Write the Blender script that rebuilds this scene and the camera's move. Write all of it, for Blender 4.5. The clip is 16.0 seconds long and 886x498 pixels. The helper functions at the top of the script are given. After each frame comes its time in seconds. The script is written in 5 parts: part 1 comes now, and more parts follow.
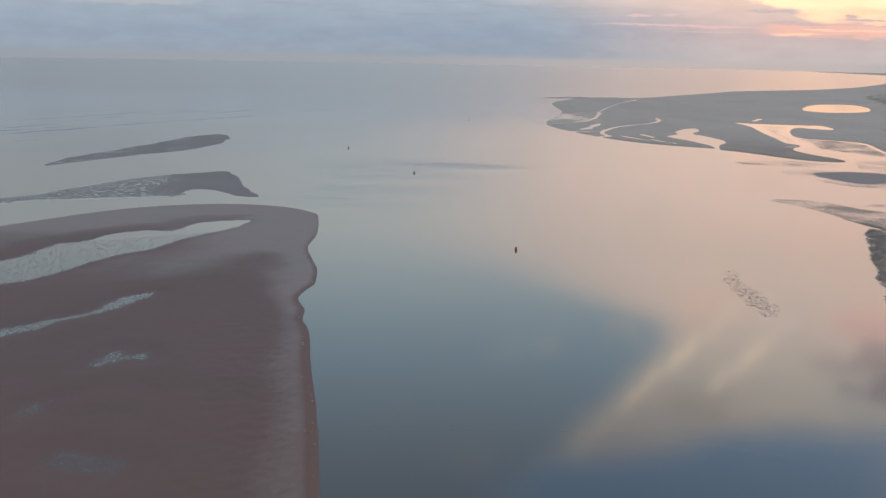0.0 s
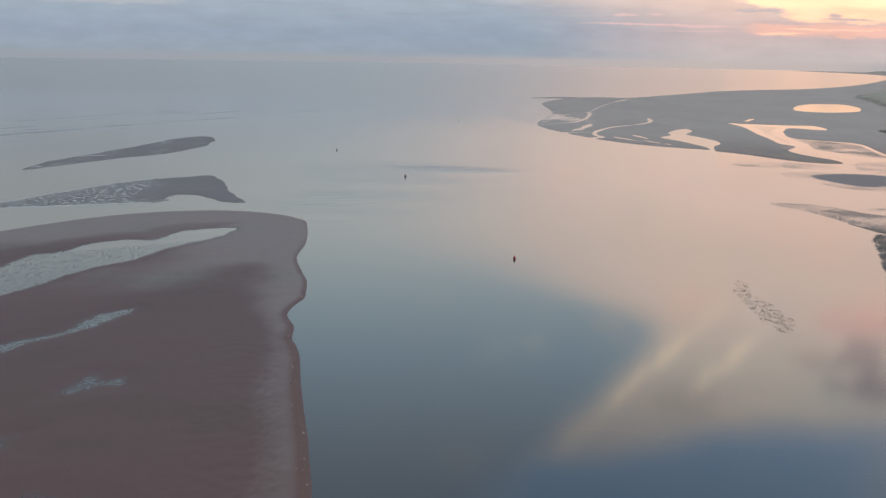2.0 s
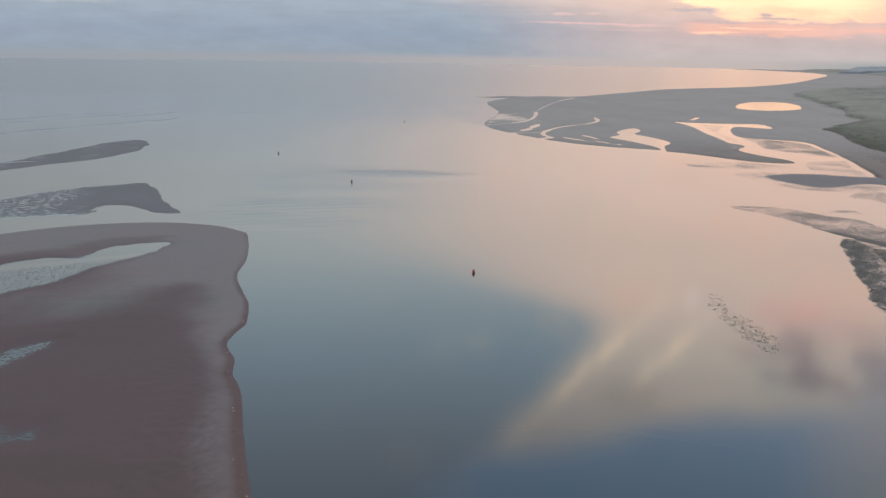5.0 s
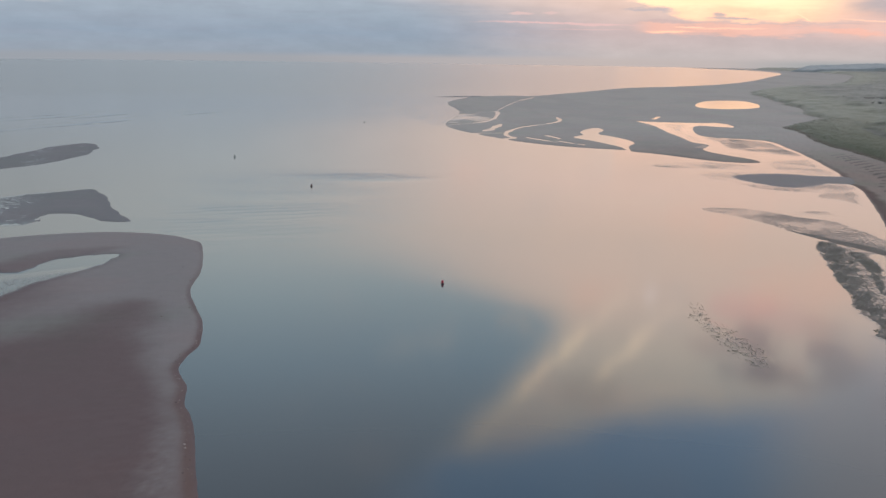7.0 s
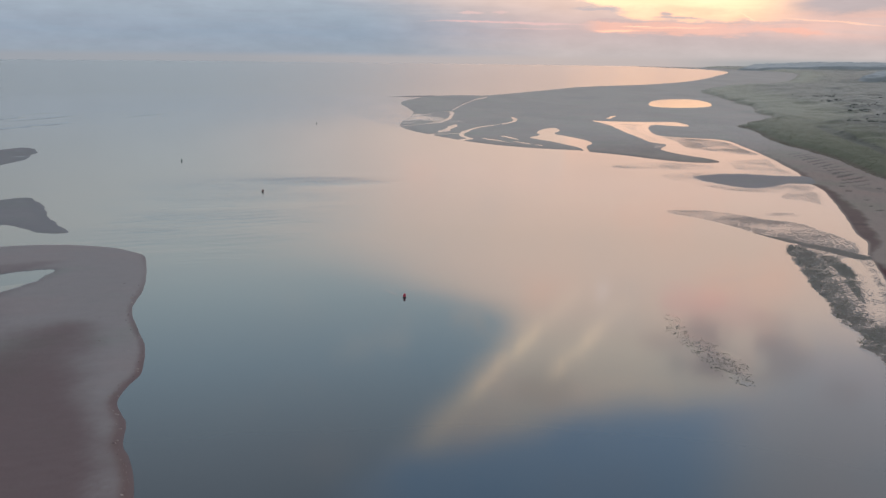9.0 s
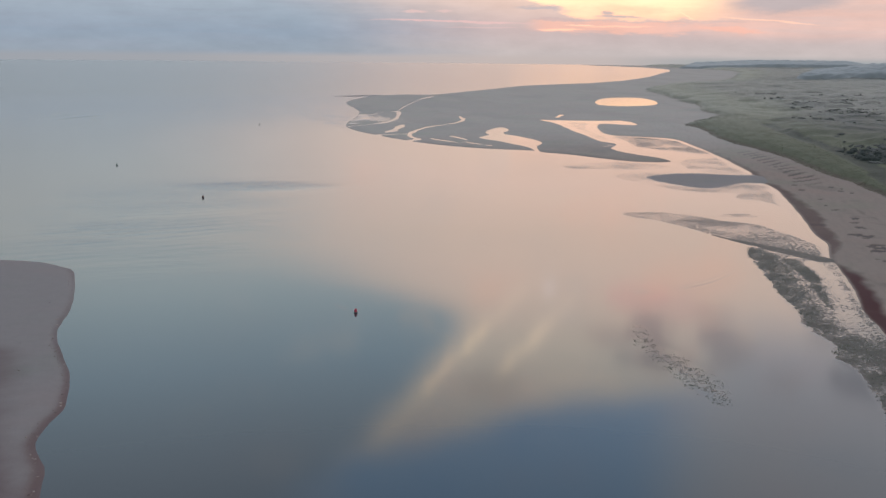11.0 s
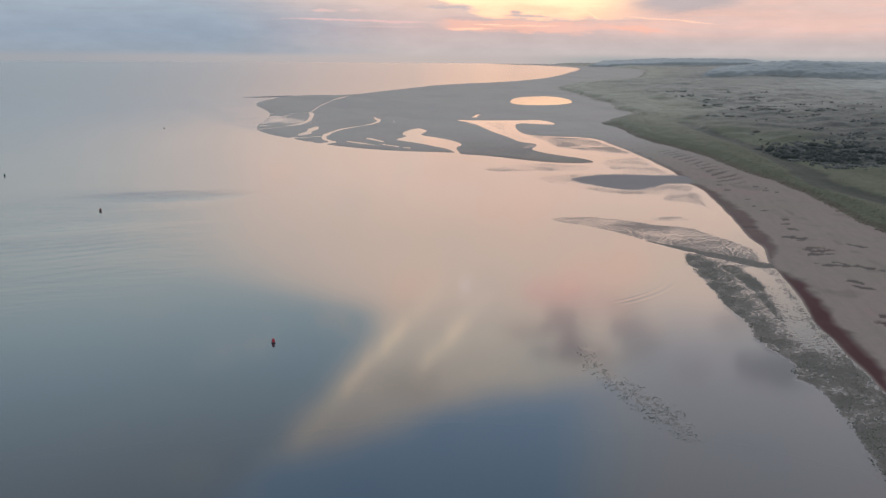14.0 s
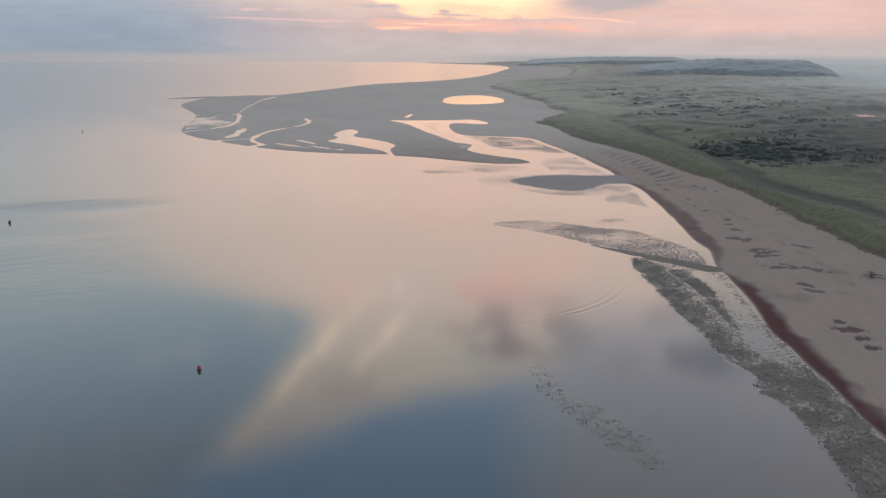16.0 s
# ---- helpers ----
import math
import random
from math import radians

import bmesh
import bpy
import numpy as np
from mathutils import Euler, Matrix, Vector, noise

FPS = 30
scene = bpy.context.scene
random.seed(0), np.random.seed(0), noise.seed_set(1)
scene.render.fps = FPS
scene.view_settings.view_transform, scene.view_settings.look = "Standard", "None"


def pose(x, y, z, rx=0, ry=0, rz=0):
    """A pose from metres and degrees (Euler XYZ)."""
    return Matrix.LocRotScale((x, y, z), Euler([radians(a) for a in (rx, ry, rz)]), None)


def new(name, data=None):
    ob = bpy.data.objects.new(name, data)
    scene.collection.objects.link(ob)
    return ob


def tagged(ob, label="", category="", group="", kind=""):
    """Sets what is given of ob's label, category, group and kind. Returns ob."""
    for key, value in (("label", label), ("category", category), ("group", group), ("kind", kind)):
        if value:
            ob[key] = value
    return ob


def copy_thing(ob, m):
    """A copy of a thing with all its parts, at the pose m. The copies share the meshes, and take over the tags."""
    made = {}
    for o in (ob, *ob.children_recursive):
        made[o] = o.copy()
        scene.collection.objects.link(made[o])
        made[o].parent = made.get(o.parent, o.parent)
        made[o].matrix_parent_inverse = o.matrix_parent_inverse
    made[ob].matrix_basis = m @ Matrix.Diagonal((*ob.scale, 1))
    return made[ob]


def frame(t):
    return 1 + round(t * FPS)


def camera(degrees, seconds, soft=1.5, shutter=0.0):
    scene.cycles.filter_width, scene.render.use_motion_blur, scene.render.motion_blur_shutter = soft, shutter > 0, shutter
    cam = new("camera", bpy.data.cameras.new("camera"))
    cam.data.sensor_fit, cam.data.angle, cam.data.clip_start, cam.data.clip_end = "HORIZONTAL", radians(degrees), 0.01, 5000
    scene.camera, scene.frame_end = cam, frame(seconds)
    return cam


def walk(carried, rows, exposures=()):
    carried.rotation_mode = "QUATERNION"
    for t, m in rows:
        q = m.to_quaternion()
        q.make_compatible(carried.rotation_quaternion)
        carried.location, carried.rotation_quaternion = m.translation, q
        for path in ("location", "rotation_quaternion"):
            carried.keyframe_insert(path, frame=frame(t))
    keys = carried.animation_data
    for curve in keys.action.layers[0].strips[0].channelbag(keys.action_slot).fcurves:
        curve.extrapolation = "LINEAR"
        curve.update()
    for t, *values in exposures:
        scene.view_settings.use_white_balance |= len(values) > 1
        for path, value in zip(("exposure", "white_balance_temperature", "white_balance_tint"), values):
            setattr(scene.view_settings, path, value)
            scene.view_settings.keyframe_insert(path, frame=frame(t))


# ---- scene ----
# A drone at about sixty metres flies up a river mouth at dawn.
cam = camera(53.3, 16.0)
PATH = [
    (0.0, 0.0, 0.0, 60.0, 77.46, 1.05, -0.02), (0.5, -0.7, 3.1, 60.0, 77.46, 1.02, -0.29), (1.0, -1.3, 6.2, 60.1, 77.46, 1.01, -0.52),
    (1.5, -1.8, 9.3, 60.2, 77.45, 1.01, -0.67), (2.0, -2.4, 12.4, 60.3, 77.44, 1.00, -0.86), (2.5, -2.9, 15.6, 60.3, 77.43, 1.01, -1.21),
    (3.0, -3.5, 18.8, 60.4, 77.42, 1.02, -1.80), (3.5, -3.9, 22.1, 60.3, 77.43, 1.00, -2.51), (4.0, -4.4, 25.4, 60.3, 77.44, 0.95, -3.23),
    (4.5, -4.7, 28.6, 60.3, 77.44, 0.95, -3.92), (5.0, -4.9, 31.9, 60.3, 77.43, 0.93, -4.60), (7.5, -5.7, 48.4, 60.1, 77.44, 0.79, -7.97),
    (8.0, -5.8, 51.9, 60.1, 77.44, 0.76, -8.75), (8.5, -6.0, 55.4, 60.1, 77.43, 0.76, -9.52), (9.0, -5.9, 59.0, 60.1, 77.43, 0.73, -10.33),
    (11.5, -4.6, 75.9, 60.0, 77.40, 0.61, -14.74), (12.0, -4.4, 79.3, 60.0, 77.41, 0.58, -15.65), (12.5, -4.0, 82.6, 60.0, 77.40, 0.58, -16.55),
    (13.0, -3.5, 85.9, 60.0, 77.41, 0.52, -17.44), (13.5, -3.0, 89.2, 59.9, 77.42, 0.51, -18.40), (14.0, -2.3, 92.4, 59.9, 77.40, 0.47, -19.44),
    (14.5, -1.6, 95.7, 59.9, 77.39, 0.44, -20.49), (15.0, -0.7, 98.8, 59.8, 77.38, 0.39, -21.52), (15.5, 0.1, 102.1, 59.8, 77.39, 0.35, -22.63),
    (16.0, 0.9, 105.5, 59.8, 77.37, 0.31, -23.87)]
walk(cam, [(t, pose(x, y, z, tilt, 0, turn) @ pose(0, 0, 0, 0, 0, roll)) for t, x, y, z, tilt, roll, turn in PATH])


# ---- node helper ----
class Net:
    """Writes node trees as plain arithmetic."""

    def __init__(self, tree):
        self.tree = tree
        tree.nodes.clear()

    def add(self, kind, **props):
        n = self.tree.nodes.new(kind)
        for key, value in props.items():
            setattr(n, key, value)
        return n

    def put(self, socket, value):
        if isinstance(value, bpy.types.NodeSocket):
            self.tree.links.new(value, socket)
        else:
            socket.default_value = value

    def math(self, op, a, b=0.0, c=0.0, clamp=False):
        n = self.add("ShaderNodeMath", operation=op, use_clamp=clamp)
        for i, v in enumerate((a, b, c)):
            self.put(n.inputs[i], v)
        return n.outputs[0]

    def step(self, x, lo, hi):
        """Smooth step of x from lo to hi; lo may be above hi."""
        n = self.add("ShaderNodeMapRange", interpolation_type="SMOOTHSTEP")
        flip = not isinstance(lo, bpy.types.NodeSocket) and not isinstance(hi, bpy.types.NodeSocket) and lo > hi
        for name, v in (("Value", x), ("From Min", hi if flip else lo), ("From Max", lo if flip else hi), ("To Min", 1.0 if flip else 0.0), ("To Max", 0.0 if flip else 1.0)):
            self.put(n.inputs[name], v)
        return n.outputs[0]

    def mix(self, f, a, b, blend="MIX"):
        n = self.add("ShaderNodeMix", data_type="RGBA", blend_type=blend, clamp_factor=True)
        for i, v in ((0, f), (6, a), (7, b)):
            if isinstance(v, tuple) and len(v) == 3:
                v = (*v, 1.0)
            self.put(n.inputs[i], v)
        return n.outputs[2]

    def noise(self, vec, scale, detail=4.0, rough=0.55, distort=0.0):
        n = self.add("ShaderNodeTexNoise")
        self.put(n.inputs["Vector"], vec)
        for name, v in (("Scale", scale), ("Detail", detail), ("Roughness", rough), ("Distortion", distort)):
            self.put(n.inputs[name], v)
        return n.outputs["Fac"]

    def stretch(self, vec, sx, sy, sz, turn=0.0):
        n = self.add("ShaderNodeMapping")
        self.put(n.inputs["Vector"], vec)
        n.inputs["Scale"].default_value = (sx, sy, sz)
        n.inputs["Rotation"].default_value = (0, 0, radians(turn))
        return n.outputs[0]

    def xyz(self, x, y, z):
        n = self.add("ShaderNodeCombineXYZ")
        for i, v in enumerate((x, y, z)):
            self.put(n.inputs[i], v)
        return n.outputs[0]

    def ramp(self, x, stops, gain=1.0):
        n = self.add("ShaderNodeValToRGB")
        self.put(n.inputs[0], x)
        el = n.color_ramp.elements
        while len(el) < len(stops):
            el.new(0.5)
        for e, (p, c) in zip(el, stops):
            e.position, e.color = p, (*[v / gain for v in c], 1.0)
        if gain == 1.0:
            return n.outputs[0]
        return self.mix(1.0, n.outputs[0], (gain, gain, gain), "MULTIPLY")

    def bump(self, height, strength, distance):
        n = self.add("ShaderNodeBump")
        self.put(n.inputs["Height"], height)
        self.put(n.inputs["Strength"], strength)
        n.inputs["Distance"].default_value = distance
        return n.outputs[0]


# ---- sky: a dawn sky, half clouded, the sun behind cloud in the north-east ----
SUN_BEARING, SUN_HEIGHT = 24.0, 4.0
world = bpy.data.worlds.new("dawn_sky")
scene.world = world
world.use_nodes = True
w = Net(world.node_tree)
way = w.add("ShaderNodeTexCoord").outputs["Generated"]
sep = w.add("ShaderNodeSeparateXYZ")
w.put(sep.inputs[0], way)
AZ = w.math("MULTIPLY", w.math("ARCTAN2", sep.outputs[0], sep.outputs[1]), 57.2958)
EL = w.math("MULTIPLY", w.math("ARCSINE", sep.outputs[2]), 57.2958)
angles = w.xyz(AZ, EL, 0.0)
# ragged cloud outlines
rag = w.math("SUBTRACT", w.noise(w.stretch(angles, 0.5, 1.0, 1.0, 35), 0.22, 5.0), 0.5)
rag2 = w.math("SUBTRACT", w.noise(w.stretch(angles, 1.0, 1.6, 1.0, 35), 0.55, 5.0), 0.5)
fine = w.math("SUBTRACT", w.noise(w.stretch(angles, 0.4, 1.5, 1.0), 1.3, 7.0, 0.65), 0.5)
az = w.math("ADD", AZ, w.math("MULTIPLY", rag, 3.0))
el = w.math("ADD", EL, w.math("MULTIPLY", rag, 2.2))
height = w.math("DIVIDE", EL, 90.0, clamp=True)
cool = w.ramp(height, [(0.0, (0.32, 0.375, 0.445)), (0.012, (0.31, 0.38, 0.472)), (0.034, (0.39, 0.455, 0.53)), (0.055, (0.53, 0.59, 0.64)), (0.09, (0.77, 0.82, 0.83)),
                       (0.125, (1.05, 1.10, 1.08)), (0.17, (1.00, 1.22, 1.30)), (0.22, (0.90, 1.20, 1.42)), (0.29, (0.86, 1.03, 1.22)), (0.5, (0.46, 0.54, 0.68)), (1.0, (0.30, 0.38, 0.54))], 4.0)
warm = w.ramp(height, [(0.0, (0.58, 0.51, 0.50)), (0.016, (0.62, 0.49, 0.48)), (0.034, (0.85, 0.62, 0.53)), (0.055, (1.22, 0.89, 0.71)), (0.09, (1.55, 1.13, 0.94)),
                       (0.125, (1.78, 1.34, 1.10)), (0.17, (2.35, 1.8, 1.5)), (0.21, (2.3, 2.0, 1.68)), (0.29, (1.7, 1.6, 1.5)), (0.5, (0.7, 0.7, 0.8)), (1.0, (0.30, 0.38, 0.54))], 4.0)
toward = w.math("MULTIPLY", w.step(az, w.math("ADD", -8.0, w.math("MULTIPLY", w.step(EL, 5.0, 2.0), 12.0)), 19.0), w.step(AZ, 110.0, 55.0))
tone = w.mix(toward, cool, warm)
# the lilac veil to the right of the sun
veil = w.math("MULTIPLY", w.step(az, 27.0, 36.0), w.step(el, 14.0, 19.0))
tone = w.mix(w.math("MULTIPLY", veil, w.step(AZ, 120.0, 60.0)), tone, (1.38, 1.38, 1.48))
tone = w.mix(w.math("MULTIPLY", w.step(az, 37.5, 43.5), w.math("MULTIPLY", w.step(el, 9.5, 14.0), w.step(el, 20.5, 17.0))), tone, (0.66, 0.72, 0.74), "MULTIPLY")
# clear gaps: one on the left, one high up
left_edge = w.math("SUBTRACT", 16.1, w.math("MAXIMUM", w.math("MULTIPLY", w.math("SUBTRACT", el, 16.9), 0.98), w.math("MULTIPLY", w.math("SUBTRACT", 16.9, el), 2.1)))
gap_left = w.step(w.math("SUBTRACT", left_edge, az), -1.0, w.math("ADD", 1.8, w.math("MULTIPLY", w.step(el, 18.0, 11.0), 15.0)))
gap_left = w.math("MULTIPLY", gap_left, w.step(el, 9.0, 16.0))
gap_left = w.math("MULTIPLY", gap_left, w.math("SUBTRACT", 1.05, w.math("MULTIPLY", w.step(w.noise(w.stretch(angles, 0.5, 1.0, 1.0), 0.3, 4.0, 0.6), 0.48, 0.72), 0.45)))
tone = w.mix(gap_left, tone, cool)
high_edge = w.math("SUBTRACT", 25.9, w.math("MULTIPLY", w.math("SUBTRACT", az, 7.0), 0.25))
gap_high = w.step(w.math("SUBTRACT", el, high_edge), -0.9, 1.4)
gap_high = w.math("MULTIPLY", gap_high, w.math("MULTIPLY", w.step(az, 36.0, 26.0), w.step(EL, 50.0, 30.0)))
gap_high = w.math("MULTIPLY", gap_high, w.step(az, 0.0, 9.0))
clear = w.add("ShaderNodeTexSky", sky_type="NISHITA", sun_disc=False, sun_elevation=radians(SUN_HEIGHT), sun_rotation=radians(SUN_BEARING))
blue = w.mix(1.0, w.mix(1.0, clear.outputs[0], (0.05, 0.05, 0.05), "MULTIPLY"), (0.62, 1.02, 1.55), "ADD")
tone = w.mix(gap_high, tone, blue)


def streak(a0, e0, a1, e1, wide):
    """A lit cloud edge from one bearing and height to another."""
    length = math.hypot(a1 - a0, e1 - e0)
    ux, uy = (a1 - a0) / length, (e1 - e0) / length
    dx, dy = w.math("SUBTRACT", w.math("ADD", AZ, w.math("ADD", w.math("MULTIPLY", rag2, 0.9), w.math("MULTIPLY", fine, 0.5))), a0), w.math("SUBTRACT", w.math("ADD", EL, w.math("MULTIPLY", rag2, 0.7)), e0)
    along = w.math("ADD", w.math("MULTIPLY", dx, ux), w.math("MULTIPLY", dy, uy))
    off = w.math("ABSOLUTE", w.math("SUBTRACT", w.math("MULTIPLY", dx, uy), w.math("MULTIPLY", dy, ux)))
    ends = w.math("MULTIPLY", w.step(along, -1.5, 1.0), w.step(along, length + 1.5, length - 1.0))
    return w.math("MULTIPLY", ends, w.step(off, wide, 0.0))


tone = w.mix(w.math("MULTIPLY", w.step(w.math("ADD", w.math("POWER", w.math("DIVIDE", w.math("SUBTRACT", az, 17.2), 2.6), 2.0), w.math("POWER", w.math("DIVIDE", w.math("SUBTRACT", el, 21.2), 1.3), 2.0)), 1.3, 0.1), 0.55), tone, (1.55, 1.38, 1.22))
for a0, e0, a1, e1, wide, much, lit in ((19.2, 15.2, 16.4, 18.0, 0.5, 0.36, (3.4, 2.6, 2.0)), (16.8, 17.6, 12.8, 21.6, 0.46, 0.7, (4.3, 3.3, 2.3)), (13.2, 21.2, 9.4, 25.0, 0.9, 0.22, (3.2, 2.6, 1.8)), (20.8, 17.4, 18.0, 20.2, 0.55, 0.7, (4.0, 3.1, 2.25)), (22.4, 15.8, 20.4, 17.8, 0.6, 0.3, (3.6, 2.7, 2.1)),
                                        (9.4, 14.4, 15.4, 16.5, 0.5, 0.35, (1.75, 1.5, 1.25)), (19.6, 21.4, 24.6, 20.4, 0.55, 0.28, (2.9, 2.3, 1.9))):
    tone = w.mix(w.math("MULTIPLY", streak(a0, e0, a1, e1, wide), much), tone, lit)
# low sky over the horizon: pink bars and the bright break where the sun stands
def blot(a0, e0, ra, re, slope=0.0, soft=0.6):
    """A soft-edged patch of sky round a bearing and height."""
    dx = w.math("DIVIDE", w.math("SUBTRACT", AZ, a0), ra)
    lift = w.math("ADD", EL, w.math("MULTIPLY", fine, 5.0 * re if re < 0.2 else 0.9))
    dy = w.math("DIVIDE", w.math("SUBTRACT", w.math("SUBTRACT", lift, e0), w.math("MULTIPLY", w.math("SUBTRACT", AZ, a0), slope)), re)
    far = w.math("SQRT", w.math("ADD", w.math("MULTIPLY", dx, dx), w.math("MULTIPLY", dy, dy)))
    return w.step(far, 1.0, 1.0 - soft)


bars = w.noise(w.stretch(angles, 0.13, 2.0, 1.0), 1.0, 5.0, 0.62)
# dark scraps of cloud under the veil, pink above them
puffs = w.math("SUBTRACT", w.noise(w.stretch(angles, 0.8, 1.2, 1.0), 0.75, 5.0, 0.6), 0.5)


def scrap(a0, e0, ra, re):
    dx, dy = w.math("DIVIDE", w.math("SUBTRACT", AZ, a0), ra), w.math("DIVIDE", w.math("SUBTRACT", EL, e0), re)
    far = w.math("ADD", w.math("ADD", w.math("MULTIPLY", dx, dx), w.math("MULTIPLY", dy, dy)), w.math("MULTIPLY", puffs, 4.2))
    return w.step(far, 1.4, 0.3)


for a0, e0, ra, re, much, dye in ((26.6, 15.2, 2.8, 0.8, 0.75, (2.4, 1.5, 1.32)), (29.4, 15.6, 1.6, 1.0, 0.4, (2.1, 1.4, 1.3)), (27.6, 17.3, 1.8, 1.0, 0.7, (1.12, 0.86, 0.88)), (28.4, 18.9, 2.6, 0.75, 0.8, (0.90, 0.72, 0.77)),
                                  (25.0, 17.8, 1.7, 0.7, 0.5, (1.35, 1.0, 0.96)), (32.8, 17.9, 1.8, 1.1, 0.6, (1.05, 0.92, 0.96)), (31.6, 15.9, 1.5, 0.6, 0.35, (1.2, 1.0, 0.98)), (38.5, 16.4, 1.5, 0.7, 0.6, (1.05, 0.95, 0.98)),
                                  (41.2, 18.9, 2.3, 0.9, 0.95, (0.80, 0.78, 0.86)), (36.2, 19.5, 1.2, 0.7, 0.4, (1.1, 1.0, 1.02)),
                                  (30.2, 18.3, 0.9, 0.5, 0.7, (2.3, 1.85, 1.6)), (30.9, 19.3, 1.2, 0.45, 0.6, (0.95, 0.78, 0.82)), (26.9, 18.9, 0.6, 0.4, 0.5, (2.1, 1.7, 1.5)), (33.8, 16.8, 0.7, 0.8, 0.5, (2.0, 1.7, 1.5)), (31.4, 17.0, 0.9, 0.5, 0.5, (0.98, 0.84, 0.88)),
                                  (23.6, 20.6, 2.6, 0.6, 0.45, (2.7, 2.2, 1.75)), (20.9, 15.0, 0.5, 0.5, 0.5, (2.9, 2.4, 2.2)), (11.9, 17.0, 1.0, 0.4, 0.4, (1.9, 1.6, 1.35)), (13.0, 17.4, 0.5, 0.3, 0.4, (1.7, 1.5, 1.3))):
    tone = w.mix(w.math("MULTIPLY", scrap(a0, e0, ra, re), much), tone, dye)
# broad blushes between the cloud layers
blush = w.noise(w.stretch(angles, 0.55, 1.0, 1.0, 25), 0.16, 4.0, 0.55)
tone = w.mix(w.math("MULTIPLY", w.step(blush, 0.5, 0.68), w.math("MULTIPLY", toward, w.step(EL, 4.0, 8.0))), tone, (1.10, 0.985, 0.95), "MULTIPLY")
tone = w.mix(w.math("MULTIPLY", w.step(blush, 0.48, 0.32), w.math("MULTIPLY", toward, w.step(EL, 4.0, 8.0))), tone, (0.90, 0.95, 0.99), "MULTIPLY")
low = w.math("MULTIPLY", w.step(bars, 0.42, 0.64), w.step(EL, 4.5, 2.5))
tone = w.mix(w.math("MULTIPLY", low, w.math("MULTIPLY", w.step(AZ, 20.0, 4.0), 0.35)), tone, (0.33, 0.37, 0.45))
# peach sky to the right of the break, grey haze under it
peach = w.math("MULTIPLY", w.step(EL, 0.55, 1.5), w.math("MULTIPLY", w.step(AZ, 27.0, 33.0), w.step(AZ, 75.0, 52.0)))
tone = w.mix(w.math("MULTIPLY", w.math("MULTIPLY", peach, w.step(EL, 7.0, 4.0)), 0.9), tone, w.mix(w.step(bars, 0.4, 0.62), (0.84, 0.56, 0.49), (0.78, 0.56, 0.51)))
ragged = w.math("ADD", EL, w.math("ADD", w.math("MULTIPLY", fine, 1.1), w.math("MULTIPLY", w.math("SUBTRACT", bars, 0.5), 1.1)))
# orange belt under the break
belt = w.math("MULTIPLY", w.math("MULTIPLY", w.step(ragged, 1.05, 1.4), w.step(ragged, 2.1, 1.75)), w.math("MULTIPLY", w.step(AZ, 18.4, 20.4), w.step(AZ, 35.5, 25.0)))
tone = w.mix(w.math("MULTIPLY", belt, 0.85), tone, (0.98, 0.56, 0.45))
# the break itself, lower on its right
foot = w.math("ADD", 2.0, w.math("MULTIPLY", w.step(AZ, 23.0, 18.2), 1.25))
open_up = w.step(w.math("SUBTRACT", ragged, foot), -0.05, 0.28)
bright = w.math("MULTIPLY", open_up, w.math("MULTIPLY", w.step(w.math("ADD", AZ, w.math("MULTIPLY", fine, 3.0)), 17.8, 18.6), w.step(AZ, 33.0, 28.0)))
bright = w.math("MULTIPLY", bright, w.step(EL, 9.0, 4.0))
tone = w.mix(bright, tone, w.mix(w.step(ragged, 2.2, 3.2), (1.25, 0.74, 0.50), w.mix(w.step(EL, 3.3, 4.4), (1.5, 0.96, 0.60), (1.48, 0.98, 0.76))))
for a0, e0, ra, re, slope, much, dye in ((21.0, 1.40, 1.7, 0.13, 0.0, 0.9, (1.35, 0.72, 0.50)), (24.2, 1.62, 3.0, 0.07, 0.0, 0.7, (1.25, 0.72, 0.52)), (22.2, 1.70, 1.2, 0.05, 0.0, 0.8, (1.4, 0.85, 0.6)),
                                         (14.4, 1.86, 6.4, 0.09, -0.012, 0.75, (0.86, 0.56, 0.54)), (16.2, 1.50, 3.0, 0.05, 0.0, 0.5, (0.80, 0.55, 0.53)), (11.9, 2.45, 1.0, 0.10, 0.0, 0.7, (0.86, 0.60, 0.57)), (13.7, 2.47, 0.7, 0.09, 0.0, 0.6, (0.86, 0.60, 0.57)),
                                         (19.7, 2.72, 2.0, 0.16, -0.06, 0.9, (0.60, 0.51, 0.51)), (21.0, 2.02, 2.6, 0.12, 0.0, 0.8, (0.66, 0.50, 0.48)), (24.6, 2.20, 1.9, 0.11, -0.03, 0.9, (0.62, 0.50, 0.49)), (23.9, 2.38, 0.5, 0.16, 0.0, 0.9, (0.62, 0.50, 0.49)),
                                         (31.0, 1.93, 1.6, 0.06, -0.03, 0.7, (0.70, 0.52, 0.48)), (31.2, 1.45, 2.6, 0.25, -0.06, 0.7, (0.98, 0.53, 0.42)), (33.0, 2.02, 4.0, 0.07, -0.085, 0.8, (1.15, 0.70, 0.52)), (28.6, 2.3, 0.6, 0.04, -0.55, 0.6, (1.4, 0.95, 0.62)),
                                         (34.2, 3.10, 4.2, 0.85, 0.03, 0.95, (0.545, 0.465, 0.47)), (-19.0, 2.7, 5.0, 0.3, 0.02, 0.35, (0.62, 0.58, 0.58))):
    tone = w.mix(w.math("MULTIPLY", blot(a0, e0, ra, re, slope), much), tone, dye)
